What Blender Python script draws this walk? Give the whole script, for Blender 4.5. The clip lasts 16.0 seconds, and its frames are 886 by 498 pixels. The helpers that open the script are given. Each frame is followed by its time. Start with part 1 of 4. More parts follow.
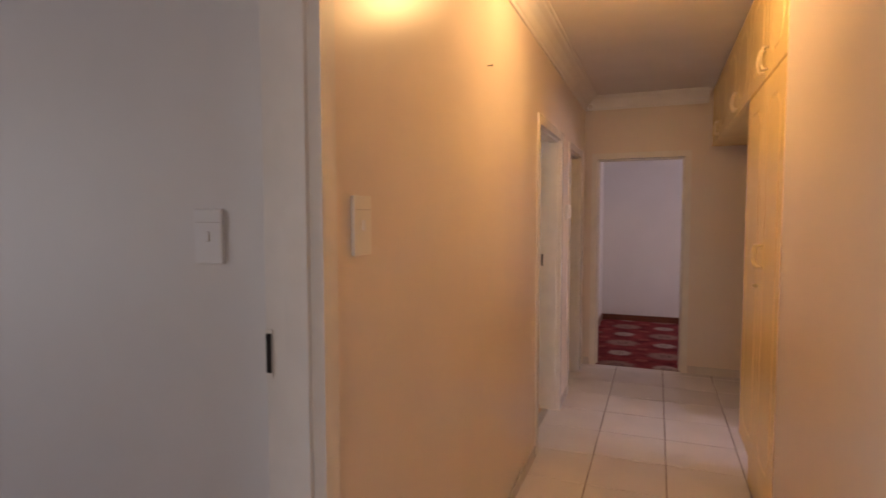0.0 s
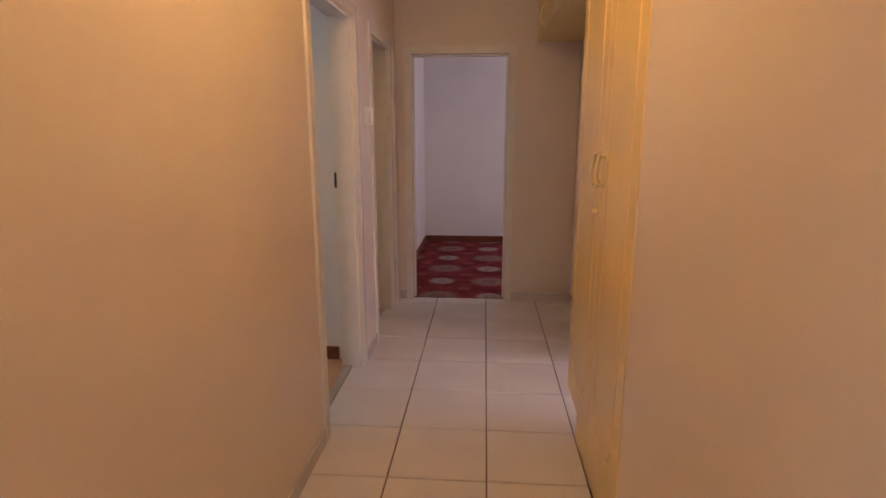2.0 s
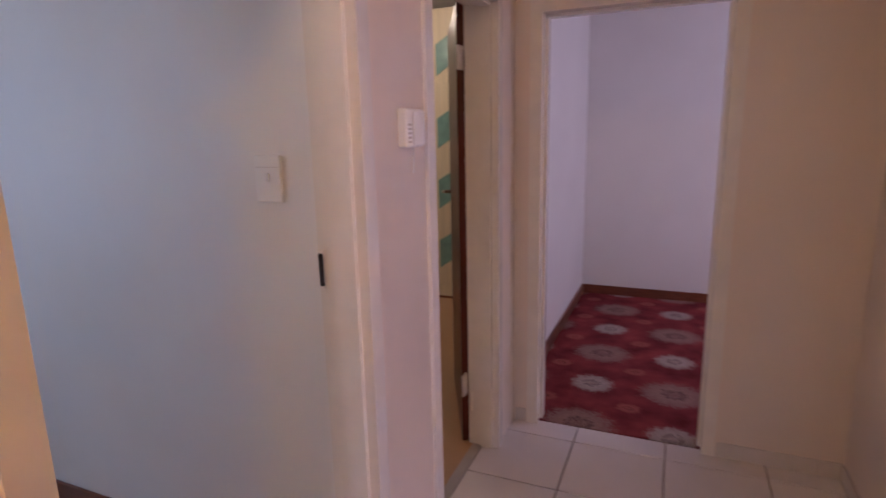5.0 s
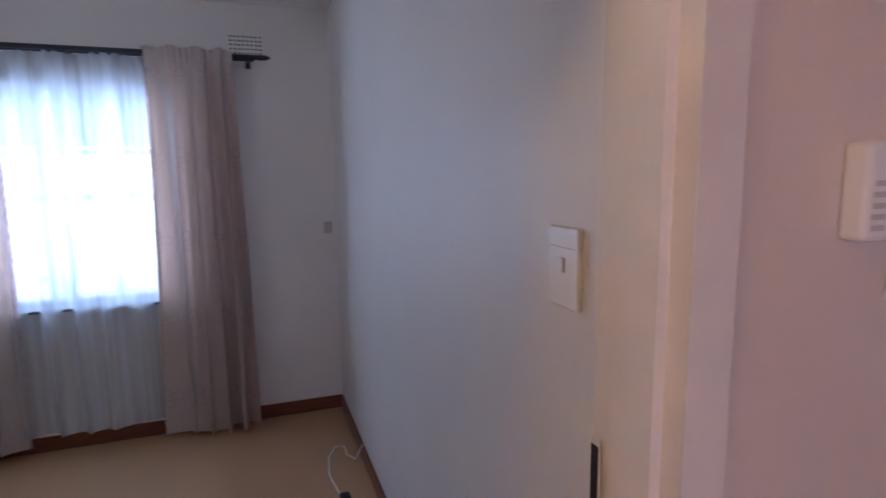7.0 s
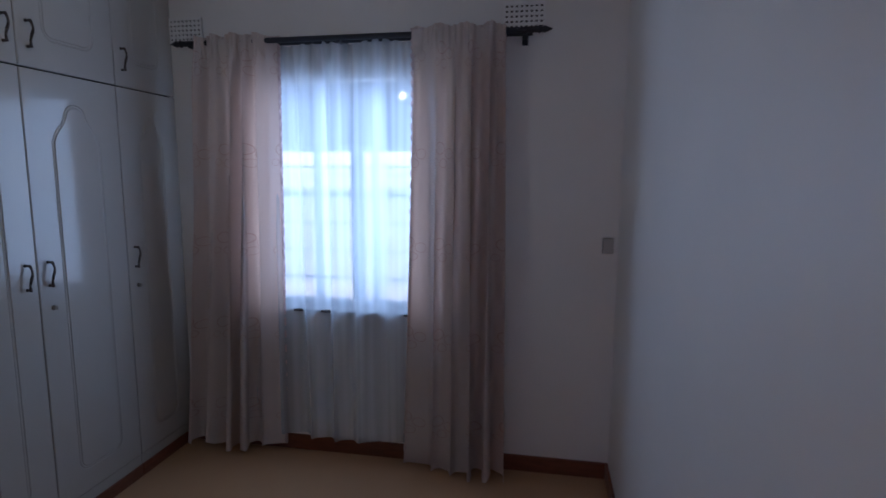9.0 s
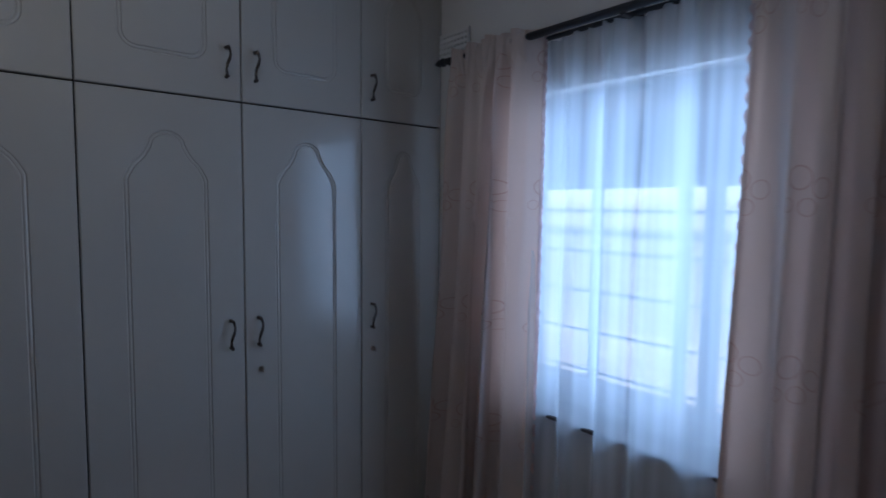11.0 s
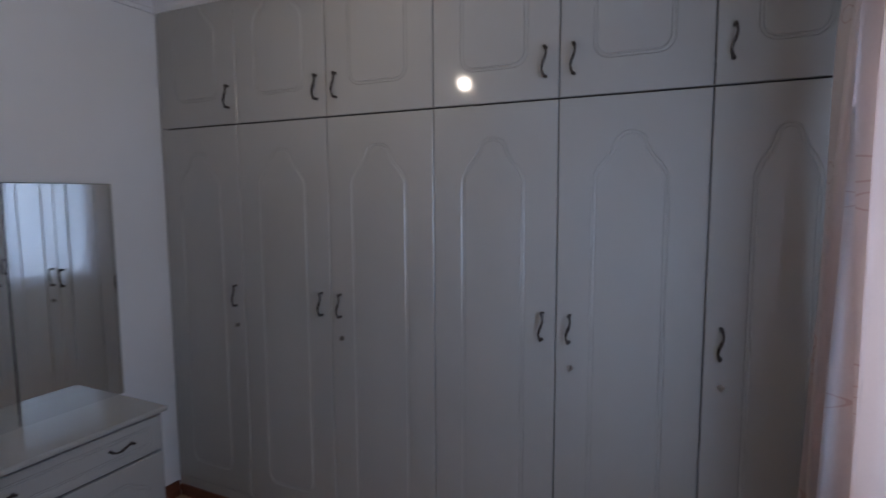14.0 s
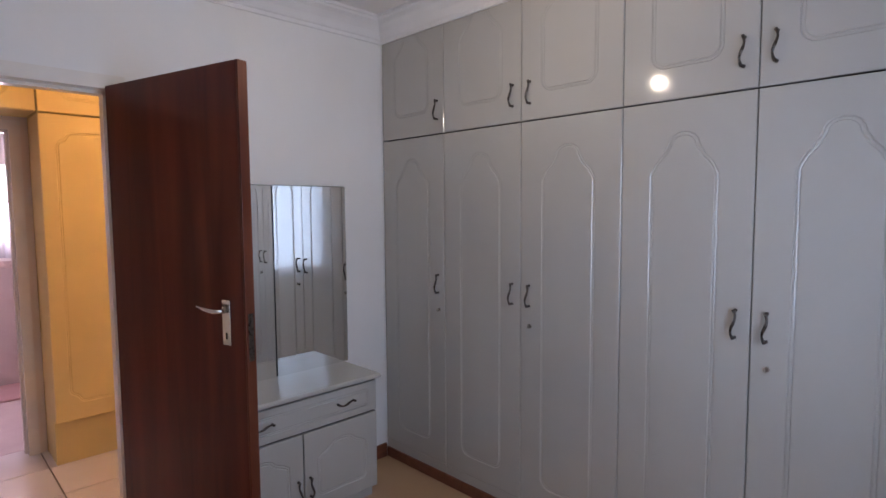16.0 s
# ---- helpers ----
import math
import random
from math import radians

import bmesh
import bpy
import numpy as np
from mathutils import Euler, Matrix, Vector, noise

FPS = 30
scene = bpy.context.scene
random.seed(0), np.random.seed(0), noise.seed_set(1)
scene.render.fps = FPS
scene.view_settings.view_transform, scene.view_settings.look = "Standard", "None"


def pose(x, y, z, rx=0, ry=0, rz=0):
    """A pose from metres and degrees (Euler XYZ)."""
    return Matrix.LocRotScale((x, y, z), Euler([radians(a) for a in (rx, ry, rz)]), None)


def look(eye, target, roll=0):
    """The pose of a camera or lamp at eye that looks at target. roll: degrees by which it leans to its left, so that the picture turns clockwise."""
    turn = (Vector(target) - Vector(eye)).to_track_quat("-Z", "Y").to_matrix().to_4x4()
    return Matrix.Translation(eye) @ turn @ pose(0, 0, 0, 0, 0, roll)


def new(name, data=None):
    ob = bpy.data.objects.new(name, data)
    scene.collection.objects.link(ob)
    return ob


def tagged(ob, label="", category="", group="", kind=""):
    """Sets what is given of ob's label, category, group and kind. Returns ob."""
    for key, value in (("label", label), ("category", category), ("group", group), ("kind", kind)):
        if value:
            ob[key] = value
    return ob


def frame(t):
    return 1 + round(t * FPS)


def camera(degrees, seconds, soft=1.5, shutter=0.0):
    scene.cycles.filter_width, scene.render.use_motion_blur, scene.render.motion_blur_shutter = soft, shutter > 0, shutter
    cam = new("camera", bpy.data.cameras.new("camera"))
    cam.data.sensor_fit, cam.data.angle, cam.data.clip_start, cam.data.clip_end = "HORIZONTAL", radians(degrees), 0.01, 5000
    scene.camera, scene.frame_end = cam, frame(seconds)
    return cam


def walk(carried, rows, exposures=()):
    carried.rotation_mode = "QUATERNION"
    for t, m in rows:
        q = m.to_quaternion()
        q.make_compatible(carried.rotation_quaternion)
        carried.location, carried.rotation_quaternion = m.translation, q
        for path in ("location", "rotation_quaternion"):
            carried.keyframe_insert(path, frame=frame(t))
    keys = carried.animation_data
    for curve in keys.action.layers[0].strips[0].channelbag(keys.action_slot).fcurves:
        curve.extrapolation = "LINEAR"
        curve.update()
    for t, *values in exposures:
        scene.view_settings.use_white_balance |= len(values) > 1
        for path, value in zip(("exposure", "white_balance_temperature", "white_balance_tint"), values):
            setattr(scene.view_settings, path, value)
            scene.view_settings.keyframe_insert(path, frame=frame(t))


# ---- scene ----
# seconds, stops, kelvin, tint of the carried camera's picture
EXPOSURES = [(0.0, 1.45, 7150, 15), (2.0, 1.5, 6800, 15), (3.2, 1.43, 6000, 19), (5.3, 1.7, 5780, 24), (7.0, 1.38, 5700, 22), (7.5, 0.98, 5650, 21), (8.2, 0.70, 5500, 21),
             (10.3, 0.45, 5650, 15), (11.3, 0.15, 5350, 14), (12.0, -0.15, 5550, 17), (12.5, 0.0, 5500, 19), (13.5, 0.68, 5750, 20), (14.5, 1.46, 6250, 21), (15.2, 1.84, 6350, 22), (16.0, 1.99, 6450, 22)]
DOOR_YAW = 195.5
cam = camera(77.8, 16.0, shutter=0.4)
PATH = [
    (0, (0.678, -4.174, 1.492), (-0.046, -2.314, 1.37), -0.1),
    (0.5, (0.67, -4.072, 1.484), (0.187, -2.137, 1.338), -0.0),
    (1, (0.693, -3.83, 1.444), (0.389, -1.865, 1.223), -0.0),
    (1.5, (0.724, -3.51, 1.428), (0.521, -1.553, 1.074), -0.3),
    (2, (0.731, -3.165, 1.429), (0.584, -1.215, 1.01), -0.1),
    (2.5, (0.767, -2.794, 1.449), (0.672, -0.844, 1.016), -0.2),
    (3, (0.777, -2.457, 1.462), (0.696, -0.503, 1.04), -0.3),
    (3.2, (0.765, -2.308, 1.459), (0.693, -0.354, 1.037), -0.2),
    (5.3, (0.717, -1.068, 1.515), (-0.285, 0.616, 1.115), -1.5),
    (5.5, (0.696, -0.979, 1.524), (-0.468, 0.596, 1.119), -1.7),
    (6, (0.588, -0.735, 1.538), (-0.906, 0.544, 1.178), -1.35),
    (6.5, (0.510, -0.582, 1.551), (-1.193, 0.423, 1.249), -0.9),
    (7, (0.431, -0.416, 1.552), (-1.439, 0.234, 1.265), -0.8),
    (7.5, (0.340, -0.354, 1.528), (-1.617, -0.053, 1.246), -0.5),
    (8, (0.140, -0.324, 1.508), (-1.840, -0.275, 1.231), -0.4),
    (8.2, (0.057, -0.308, 1.509), (-1.924, -0.339, 1.233), -0.3),
    (10.3, (-1.054, -0.261, 1.583), (-2.712, -1.362, 1.385), 0.3),
    (10.5, (-1.158, -0.26, 1.581), (-2.716, -1.501, 1.404), 0.2),
    (11, (-1.455, -0.313, 1.581), (-2.74, -1.838, 1.433), 0.6),
    (11.5, (-1.752, -0.404, 1.575), (-2.637, -2.194, 1.453), 0.4),
    (12, (-2.05, -0.5, 1.58), (-2.39, -2.466, 1.439), 0.9),
    (12.5, (-2.23, -0.477, 1.544), (-2.375, -2.468, 1.421), 0.9),
    (13, (-2.344, -0.411, 1.554), (-2.17, -2.398, 1.411), 0.5),
    (13.5, (-2.482, -0.351, 1.595), (-1.947, -2.27, 1.411), 0.1),
    (14, (-2.645, -0.318, 1.613), (-1.786, -2.113, 1.413), -0.3),
    (14.5, (-2.731, -0.244, 1.62), (-1.581, -1.872, 1.443), -0.4),
    (15, (-2.768, -0.205, 1.582), (-1.465, -1.714, 1.426), -0.1),
    (15.5, (-2.77, -0.186, 1.56), (-1.395, -1.631, 1.407), -0.3),
    (16, (-2.765, -0.173, 1.547), (-1.343, -1.57, 1.396), -0.4),
]
walk(cam, [(t, look(e, g, r)) for t, e, g, r in PATH], EXPOSURES)
# Plan: corridor along +y between x = 0 and x = 1.15; bedroom to the west; z up, metres.
CEIL = 2.63

# ---- light ----
def sky_world():
    world = bpy.data.worlds.new("sky")
    scene.world = world
    world.use_nodes = True
    nt = world.node_tree
    tex = nt.nodes.new("ShaderNodeTexSky")
    tex.sky_type, tex.sun_disc = "NISHITA", False
    tex.sun_elevation, tex.sun_rotation = radians(62), radians(51)
    bg = nt.nodes["Background"]
    bg.inputs[1].default_value = SKY
    nt.links.new(tex.outputs[0], bg.inputs[0])


def lamp(name, kind, m, energy, color, size=0.1, size_y=None):
    data = bpy.data.lights.new(name, kind)
    data.energy, data.color = energy, color
    if kind == "AREA":
        data.shape, data.size, data.size_y = "RECTANGLE", size, size_y or size
    elif kind == "SUN":
        data.angle = size
    else:
        data.shadow_soft_size = size
    ob = new(name, data)
    ob.matrix_world = m
    return ob


SKY = 0.15
sky_world()
lamp("sun", "SUN", look((5, 4, 12), (0, 0, 0)), 3.0, (1.0, 0.95, 0.88), radians(0.6))
# daylight in the bedroom window, the room before it, and the rooms beyond
lamp("window_daylight", "AREA", look((-3.165, -1.34, 1.42), (0, -1.34, 1.2)), 8.0, (0.57, 0.77, 1.0), 0.96, 1.08)
lamp("front_room_daylight", "AREA", look((-3.19, -4.9, 1.45), (0, -4.9, 1.2)), 4.0, (0.80, 0.82, 1.0), 1.2, 1.2)
lamp("carpet_room_daylight", "AREA", look((3.15, 2.8, 1.5), (0, 2.8, 1.0)), 7.6, (0.96, 0.84, 1.0), 1.2, 1.2)
lamp("bathroom_daylight", "AREA", look((3.45, -0.9, 1.6), (0, -0.6, 1.2)), 8.5, (1.0, 0.82, 1.0), 0.7, 0.5)
# added fill from the unseen south end, brightens frame edges and the end wall
lamp("hall_fill", "AREA", look((0.57, -6.15, 1.5), (0.57, 0, 1.2)), 1.9, (0.95, 0.90, 1.0), 0.8, 1.3)
# electric lamps
lamp("corridor_bulb", "POINT", pose(0.55, -1.78, 2.51), 7.7, (1.0, 0.605, 0.255), 0.06)
lamp("bedroom_bulb", "POINT", pose(-1.47, -1.47, 2.19), 1.85, (1.0, 0.89, 0.66), 0.026)
lamp("wardrobe_room_bulb", "POINT", pose(-1.4, 2.4, 2.35), 4.0, (1.0, 0.80, 0.55), 0.06)


# ---- materials ----
def mat(name, color, rough=0.5, metal=0.0, var=0.08, scale=6.0, bump=0.05, grain=180.0, spec=0.5, coat=0.0, stretch=None, trans=0.0, ior=1.45):
    """A painted or plain surface: broad stains and fine grain in colour, gloss and relief."""
    m = bpy.data.materials.new(name)
    m.use_nodes = True
    nt = m.node_tree
    n, l = nt.nodes, nt.links
    b = n["Principled BSDF"]
    tc = n.new("ShaderNodeTexCoord")
    mp = n.new("ShaderNodeMapping")
    l.new(tc.outputs["Object"], mp.inputs[0])
    if stretch:
        mp.inputs["Scale"].default_value = stretch
    big = n.new("ShaderNodeTexNoise")
    big.inputs["Scale"].default_value, big.inputs["Detail"].default_value = scale, 5
    fine = n.new("ShaderNodeTexNoise")
    fine.inputs["Scale"].default_value, fine.inputs["Detail"].default_value = grain, 3
    l.new(mp.outputs[0], big.inputs["Vector"])
    l.new(mp.outputs[0], fine.inputs["Vector"])
    ramp = n.new("ShaderNodeValToRGB")
    c = Vector(color)
    ramp.color_ramp.elements[0].position, ramp.color_ramp.elements[1].position = 0.3, 0.7
    ramp.color_ramp.elements[0].color = (*(c * (1 - var)), 1)
    ramp.color_ramp.elements[1].color = (*[min(1, v * (1 + var)) for v in c], 1)
    l.new(big.outputs[0], ramp.inputs[0])
    l.new(ramp.outputs[0], b.inputs["Base Color"])
    rr = n.new("ShaderNodeMapRange")
    rr.inputs["To Min"].default_value, rr.inputs["To Max"].default_value = max(0.02, rough * 0.85), min(1, rough * 1.15)
    l.new(big.outputs[0], rr.inputs[0])
    l.new(rr.outputs[0], b.inputs["Roughness"])
    if bump:
        bp = n.new("ShaderNodeBump")
        bp.inputs["Strength"].default_value, bp.inputs["Distance"].default_value = bump, 0.01
        l.new(fine.outputs[0], bp.inputs["Height"])
        l.new(bp.outputs[0], b.inputs["Normal"])
    b.inputs["Metallic"].default_value = metal
    b.inputs["Specular IOR Level"].default_value = spec
    b.inputs["Coat Weight"].default_value = coat
    b.inputs["Coat Roughness"].default_value = 0.04
    b.inputs["Transmission Weight"].default_value = trans
    b.inputs["IOR"].default_value = ior
    return m


WALL = mat("cream_wall_paint", (0.74, 0.645, 0.565), 0.32, var=0.03, scale=2.0, bump=0.012, grain=40)
ROOM = mat("white_wall_paint", (0.80, 0.78, 0.76), 0.5, var=0.03, scale=2.0, bump=0.012, grain=40)
CEILM = mat("ceiling_paint", (0.80, 0.77, 0.75), 0.8, var=0.03, scale=3, bump=0.05)
CORN = mat("cornice_paint", (0.80, 0.78, 0.77), 0.6, var=0.03)
FRAME = mat("cream_gloss_frame_paint", (0.79, 0.745, 0.69), 0.25, var=0.04, scale=9, bump=0.03, grain=40)
TILE = mat("white_glazed_tile", (0.69, 0.65, 0.65), 0.16, var=0.04, scale=3, bump=0.01)
GROUT = mat("dark_grout", (0.16, 0.11, 0.09), 0.9, var=0.2, scale=30)
SKIRT_TILE = mat("grey_skirting_tile", (0.62, 0.57, 0.54), 0.2, var=0.06)
PLASTIC = mat("cream_plastic", (0.80, 0.76, 0.68), 0.35, var=0.02, bump=0)
WHITEP = mat("white_plastic", (0.82, 0.81, 0.80), 0.3, var=0.02, bump=0)
BLACK = mat("black_plastic", (0.02, 0.02, 0.022), 0.35, bump=0)
# near-black that paints the shade inside gaps, holes and hollows
HOLLOW_SHADE = mat("hollow_shade", (0.015, 0.01, 0.008), 0.8, bump=0)
CUP = mat("grey_cream_cupboard_paint", (0.456, 0.437, 0.402), 0.11, var=0.03, scale=2.5, bump=0.015, grain=30, coat=0.3)
YCUP = mat("yellow_cupboard_paint", (0.80, 0.61, 0.27), 0.25, var=0.04, scale=3, bump=0.02, grain=30)
YHAND = mat("painted_yellow_metal", (0.75, 0.62, 0.36), 0.35, bump=0)
BRONZE = mat("antique_bronze", (0.10, 0.085, 0.075), 0.28, metal=0.9, var=0.2, scale=80, bump=0)
CHROME = mat("worn_chrome", (0.62, 0.60, 0.57), 0.2, metal=1.0, bump=0)
LAMINATE = mat("beige_floor_laminate", (0.49, 0.295, 0.16), 0.32, var=0.06, scale=1.6, stretch=(0.8, 2, 1), bump=0)
SKIRT = mat("brown_wood_skirting", (0.17, 0.056, 0.030), 0.3, var=0.2, scale=10, stretch=(1, 1, 6))
MIRROR = mat("mirror_silver", (0.86, 0.88, 0.88), 0.02, metal=1.0, var=0.0, bump=0)
RODM = mat("dark_blue_rod", (0.02, 0.022, 0.03), 0.35, bump=0)
STEEL = mat("grey_window_steel", (0.34, 0.35, 0.37), 0.4, bump=0)


# ---- mesh helpers ----
def box(bm, x0, x1, y0, y1, z0, z1, bevel=0.0):
    r = bmesh.ops.create_cube(bm, size=1.0)
    vs = r["verts"]
    bmesh.ops.scale(bm, vec=(x1 - x0, y1 - y0, z1 - z0), verts=vs)
    bmesh.ops.translate(bm, vec=((x0 + x1) / 2, (y0 + y1) / 2, (z0 + z1) / 2), verts=vs)
    if bevel:
        es = list({e for v in vs for e in v.link_edges})
        bmesh.ops.bevel(bm, geom=es, offset=bevel, segments=2, profile=0.5, affect="EDGES")
    return bm


def boxes(*bs, bevel=0.0):
    bm = bmesh.new()
    for b in bs:
        box(bm, *b, bevel=bevel)
    return bm


def mesh_ob(name, bm, material, smooth=False):
    me = bpy.data.meshes.new(name)
    bmesh.ops.recalc_face_normals(bm, faces=bm.faces)
    bm.to_mesh(me)
    bm.free()
    me.materials.append(material)
    if smooth:
        for p in me.polygons:
            p.use_smooth = True
    return new(name, me)


def part(name, bm, material, parent, label="", smooth=False):
    ob = mesh_ob(name, bm, material, smooth)
    ob.parent = parent
    if label:
        ob["label"] = label
    return ob


def thing(name, label, category, m=None, group="", kind=""):
    ob = new(name)
    ob.matrix_world = m or Matrix()
    return tagged(ob, label, category, group, kind)


def structure(name, bm, material, label, category, smooth=False):
    return tagged(mesh_ob(name, bm, material, smooth), label, category, kind="structure")


def tube(pts, radius, seg=8, closed=False):
    """A round bar along points; radius: a number or one for each point."""
    bm = bmesh.new()
    pts = [Vector(p) for p in pts]
    rings = []
    n = len(pts)
    for i, p in enumerate(pts):
        d = (pts[(i + 1) % n if closed else min(i + 1, n - 1)] - pts[(i - 1) % n if closed else max(i - 1, 0)]).normalized()
        up = Vector((0, 0, 1)) if abs(d.z) < 0.9 else Vector((1, 0, 0))
        u = d.cross(up).normalized()
        w = d.cross(u)
        r = radius[i] if isinstance(radius, (list, tuple)) else radius
        rings.append([bm.verts.new(p + r * (math.cos(2 * math.pi * k / seg) * u + math.sin(2 * math.pi * k / seg) * w)) for k in range(seg)])
    for i in range(n if closed else n - 1):
        a, b = rings[i], rings[(i + 1) % n]
        for k in range(seg):
            bm.faces.new((a[k], a[(k + 1) % seg], b[(k + 1) % seg], b[k]))
    if not closed:
        bm.faces.new(rings[0][::-1])
        bm.faces.new(rings[-1])
    return bm


def lathe(profile, seg=20):
    """A turned shape about z, from (radius, height) pairs."""
    bm = bmesh.new()
    rings = [[bm.verts.new((r * math.cos(2 * math.pi * k / seg), r * math.sin(2 * math.pi * k / seg), z)) for k in range(seg)] for r, z in profile]
    for a, b in zip(rings, rings[1:]):
        for k in range(seg):
            bm.faces.new((a[k], a[(k + 1) % seg], b[(k + 1) % seg], b[k]))
    bm.faces.new(rings[0][::-1])
    bm.faces.new(rings[-1])
    return bm


def merge(bm, other, m=None):
    if m:
        bmesh.ops.transform(other, matrix=m, verts=other.verts)
    me = bpy.data.meshes.new("tmp")
    other.to_mesh(me)
    other.free()
    bm.from_mesh(me)
    bpy.data.meshes.remove(me)
    return bm


def wall_along_y(x0, x1, y0, y1, openings, z1=CEIL):
    """A wall with openings (y0, y1, z0, z1) in y order."""
    bm = bmesh.new()
    y = y0
    for a, b, lo, hi in openings:
        box(bm, x0, x1, y, a, 0, z1)
        if lo > 0:
            box(bm, x0, x1, a, b, 0, lo)
        box(bm, x0, x1, a, b, hi, z1)
        y = b
    box(bm, x0, x1, y, y1, 0, z1)
    return bm


def wall_along_x(y0, y1, x0, x1, openings, z1=CEIL):
    bm = wall_along_y(-y1, -y0, x0, x1, openings, z1)
    bmesh.ops.rotate(bm, cent=(0, 0, 0), matrix=Matrix.Rotation(radians(-90), 3, "Z"), verts=bm.verts)
    return bm


# ---- structure ----
D1 = (-3.98, -3.16)
D2 = (-0.83, 0.0)
D3 = (0.425, 1.128)
D4 = (0.118, 0.922)
BATH = (-0.67, 0.08)
HEAD = 2.045
HEAD2 = 2.058
WIN = (-1.84, -0.84, 0.80, 2.01)

structure("wall_corridor_west", wall_along_y(-0.065, 0.0, -6.2, 1.42, [(*D1, 0, HEAD), (*D2, 0, HEAD2), (*D3, 0, HEAD)]), WALL, "cream painted corridor wall with three doorways", "wall")
structure("wall_rooms_east", wall_along_y(-0.13, -0.065, -6.2, 4.0, [(*D1, 0, HEAD), (*D2, 0, HEAD2), (*D3, 0, HEAD)]), ROOM, "white painted bedroom wall with doorways", "wall")
structure("wall_corridor_end", wall_along_x(1.42, 1.54, -0.065, 1.62, [(*D4, 0, HEAD)]), WALL, "cream corridor end wall around a doorway", "wall")
structure("wall_carpet_room_west", boxes((-0.065, -0.04, 1.54, 4.0, 0, CEIL)), ROOM, "white painted wall beside the red carpet", "wall")
structure("wall_carpet_room_north", boxes((-0.13, 3.3, 3.95, 4.07, 0, CEIL)), ROOM, "white painted wall behind the red carpet", "wall")
structure("wall_carpet_room_east", boxes((3.2, 3.3, 1.54, 3.95, 0, CEIL)), ROOM, "plain white wall", "wall")
structure("wall_carpet_room_south", boxes((1.62, 3.3, 1.42, 1.54, 0, CEIL)), ROOM, "plain white wall", "wall")
structure("wall_bedroom_north", boxes((-3.076, -0.13, 0.083, 0.20, 0, CEIL)), ROOM, "white painted bedroom wall lit by the window", "wall")
structure("wall_bedroom_south", boxes((-3.076, -0.13, -3.08, -2.82, 0, CEIL)), ROOM, "white painted wall behind the cupboards", "wall")
structure("wall_west", wall_along_y(-3.33, -3.076, -6.2, 4.0, [(-5.5, -4.3, 0.85, 2.08), (*WIN,)]), ROOM, "white painted outer wall with window openings", "wall")
structure("wall_wardrobe_room_north", boxes((-3.076, -0.13, 3.9, 4.0, 0, CEIL)), ROOM, "plain white wall", "wall")
# unseen opening, added only to hold the fill lamp
structure("wall_south", wall_along_x(-6.32, -6.2, -3.33, 1.27, [(0.15, 1.0, 0.85, 2.15)]), WALL, "plain cream wall", "wall")
structure("wall_corridor_east", boxes((1.131, 1.27, -6.2, -1.705, 0, CEIL)), WALL, "cream painted corridor wall", "wall")
structure("wall_recess", wall_along_y(1.47, 1.59, -0.754, 1.42, [(*BATH, 0, HEAD)]), WALL, "cream wall of the recess with the bathroom doorway", "wall")
structure("wall_bathroom_south", boxes((1.59, 3.5, -1.6, -1.5, 0, CEIL)), ROOM, "plain bathroom wall", "wall")
structure("wall_bathroom_north", boxes((1.59, 3.5, 0.6, 0.7, 0, CEIL)), ROOM, "plain bathroom wall", "wall")
structure("wall_bathroom_east", wall_along_y(3.4, 3.52, -1.6, 0.7, [(-1.25, -0.55, 1.35, 1.95)]), ROOM, "bathroom wall with a small window", "wall")
structure("ceiling", boxes((-3.33, 3.52, -6.32, 4.07, CEIL, CEIL + 0.12)), CEILM, "white painted ceiling board", "ceiling")
structure("floor", boxes((-3.33, 3.52, -6.32, 4.07, -0.15, -0.012)), GROUT, "concrete floor slab with dark grout", "floor")
structure("floor_bedroom", boxes((-3.076, -0.122, -2.82, 0.083, -0.012, 0.0)), LAMINATE, "beige smooth bedroom floor covering", "floor")
structure("floor_front_room", boxes((-3.076, -0.122, -6.2, -3.08, -0.012, 0.0)), LAMINATE, "beige smooth floor covering", "floor")
structure("floor_wardrobe_room", boxes((-3.076, -0.122, 0.2, 3.9, -0.012, 0.0)), LAMINATE, "beige smooth floor covering", "floor")


# ---- frames, trim ----
def door_frame(name, along, lo, hi, a, b, head=HEAD, label="cream gloss-painted steel door frame"):
    """A pressed steel frame lining a doorway. along: the wall's axis; lo, hi: the opening; a, b: the wall's two faces."""
    t, lip, proud = 0.012, 0.045, 0.012
    bm = bmesh.new()
    def add(u0, u1, v0, v1, z0, z1):
        if along == "y":
            box(bm, v0, v1, u0, u1, z0, z1)
        else:
            box(bm, u0, u1, v0, v1, z0, z1)
    for s, e in ((lo, 1), (hi, -1)):
        u0, u1 = sorted((s - e * 0.002, s + e * t))
        add(u0, u1, a - proud, b + proud, 0, head + 0.002)
        o0, o1 = sorted((s - e * lip, s - e * 0.002))
        add(o0, o1, a - proud, a + 0.001, 0, head + lip)
        add(o0, o1, b - 0.001, b + proud, 0, head + lip)
        # rebate stop
        r0, r1 = sorted((s + e * t, s + e * (t + 0.014)))
        add(r0, r1, a + 0.05, b - 0.02, 0, head - t)
    add(lo + t, hi - t, a - proud, b + proud, head - t, head + 0.002)
    add(lo - 0.002, hi + 0.002, a - proud, a + 0.001, head + 0.002, head + lip)
    add(lo - 0.002, hi + 0.002, b - 0.001, b + proud, head + 0.002, head + lip)
    add(lo + t, hi - t, a + 0.05, b - 0.02, head - t - 0.014, head - t)
    return structure(name, bm, FRAME, label, "door frame")


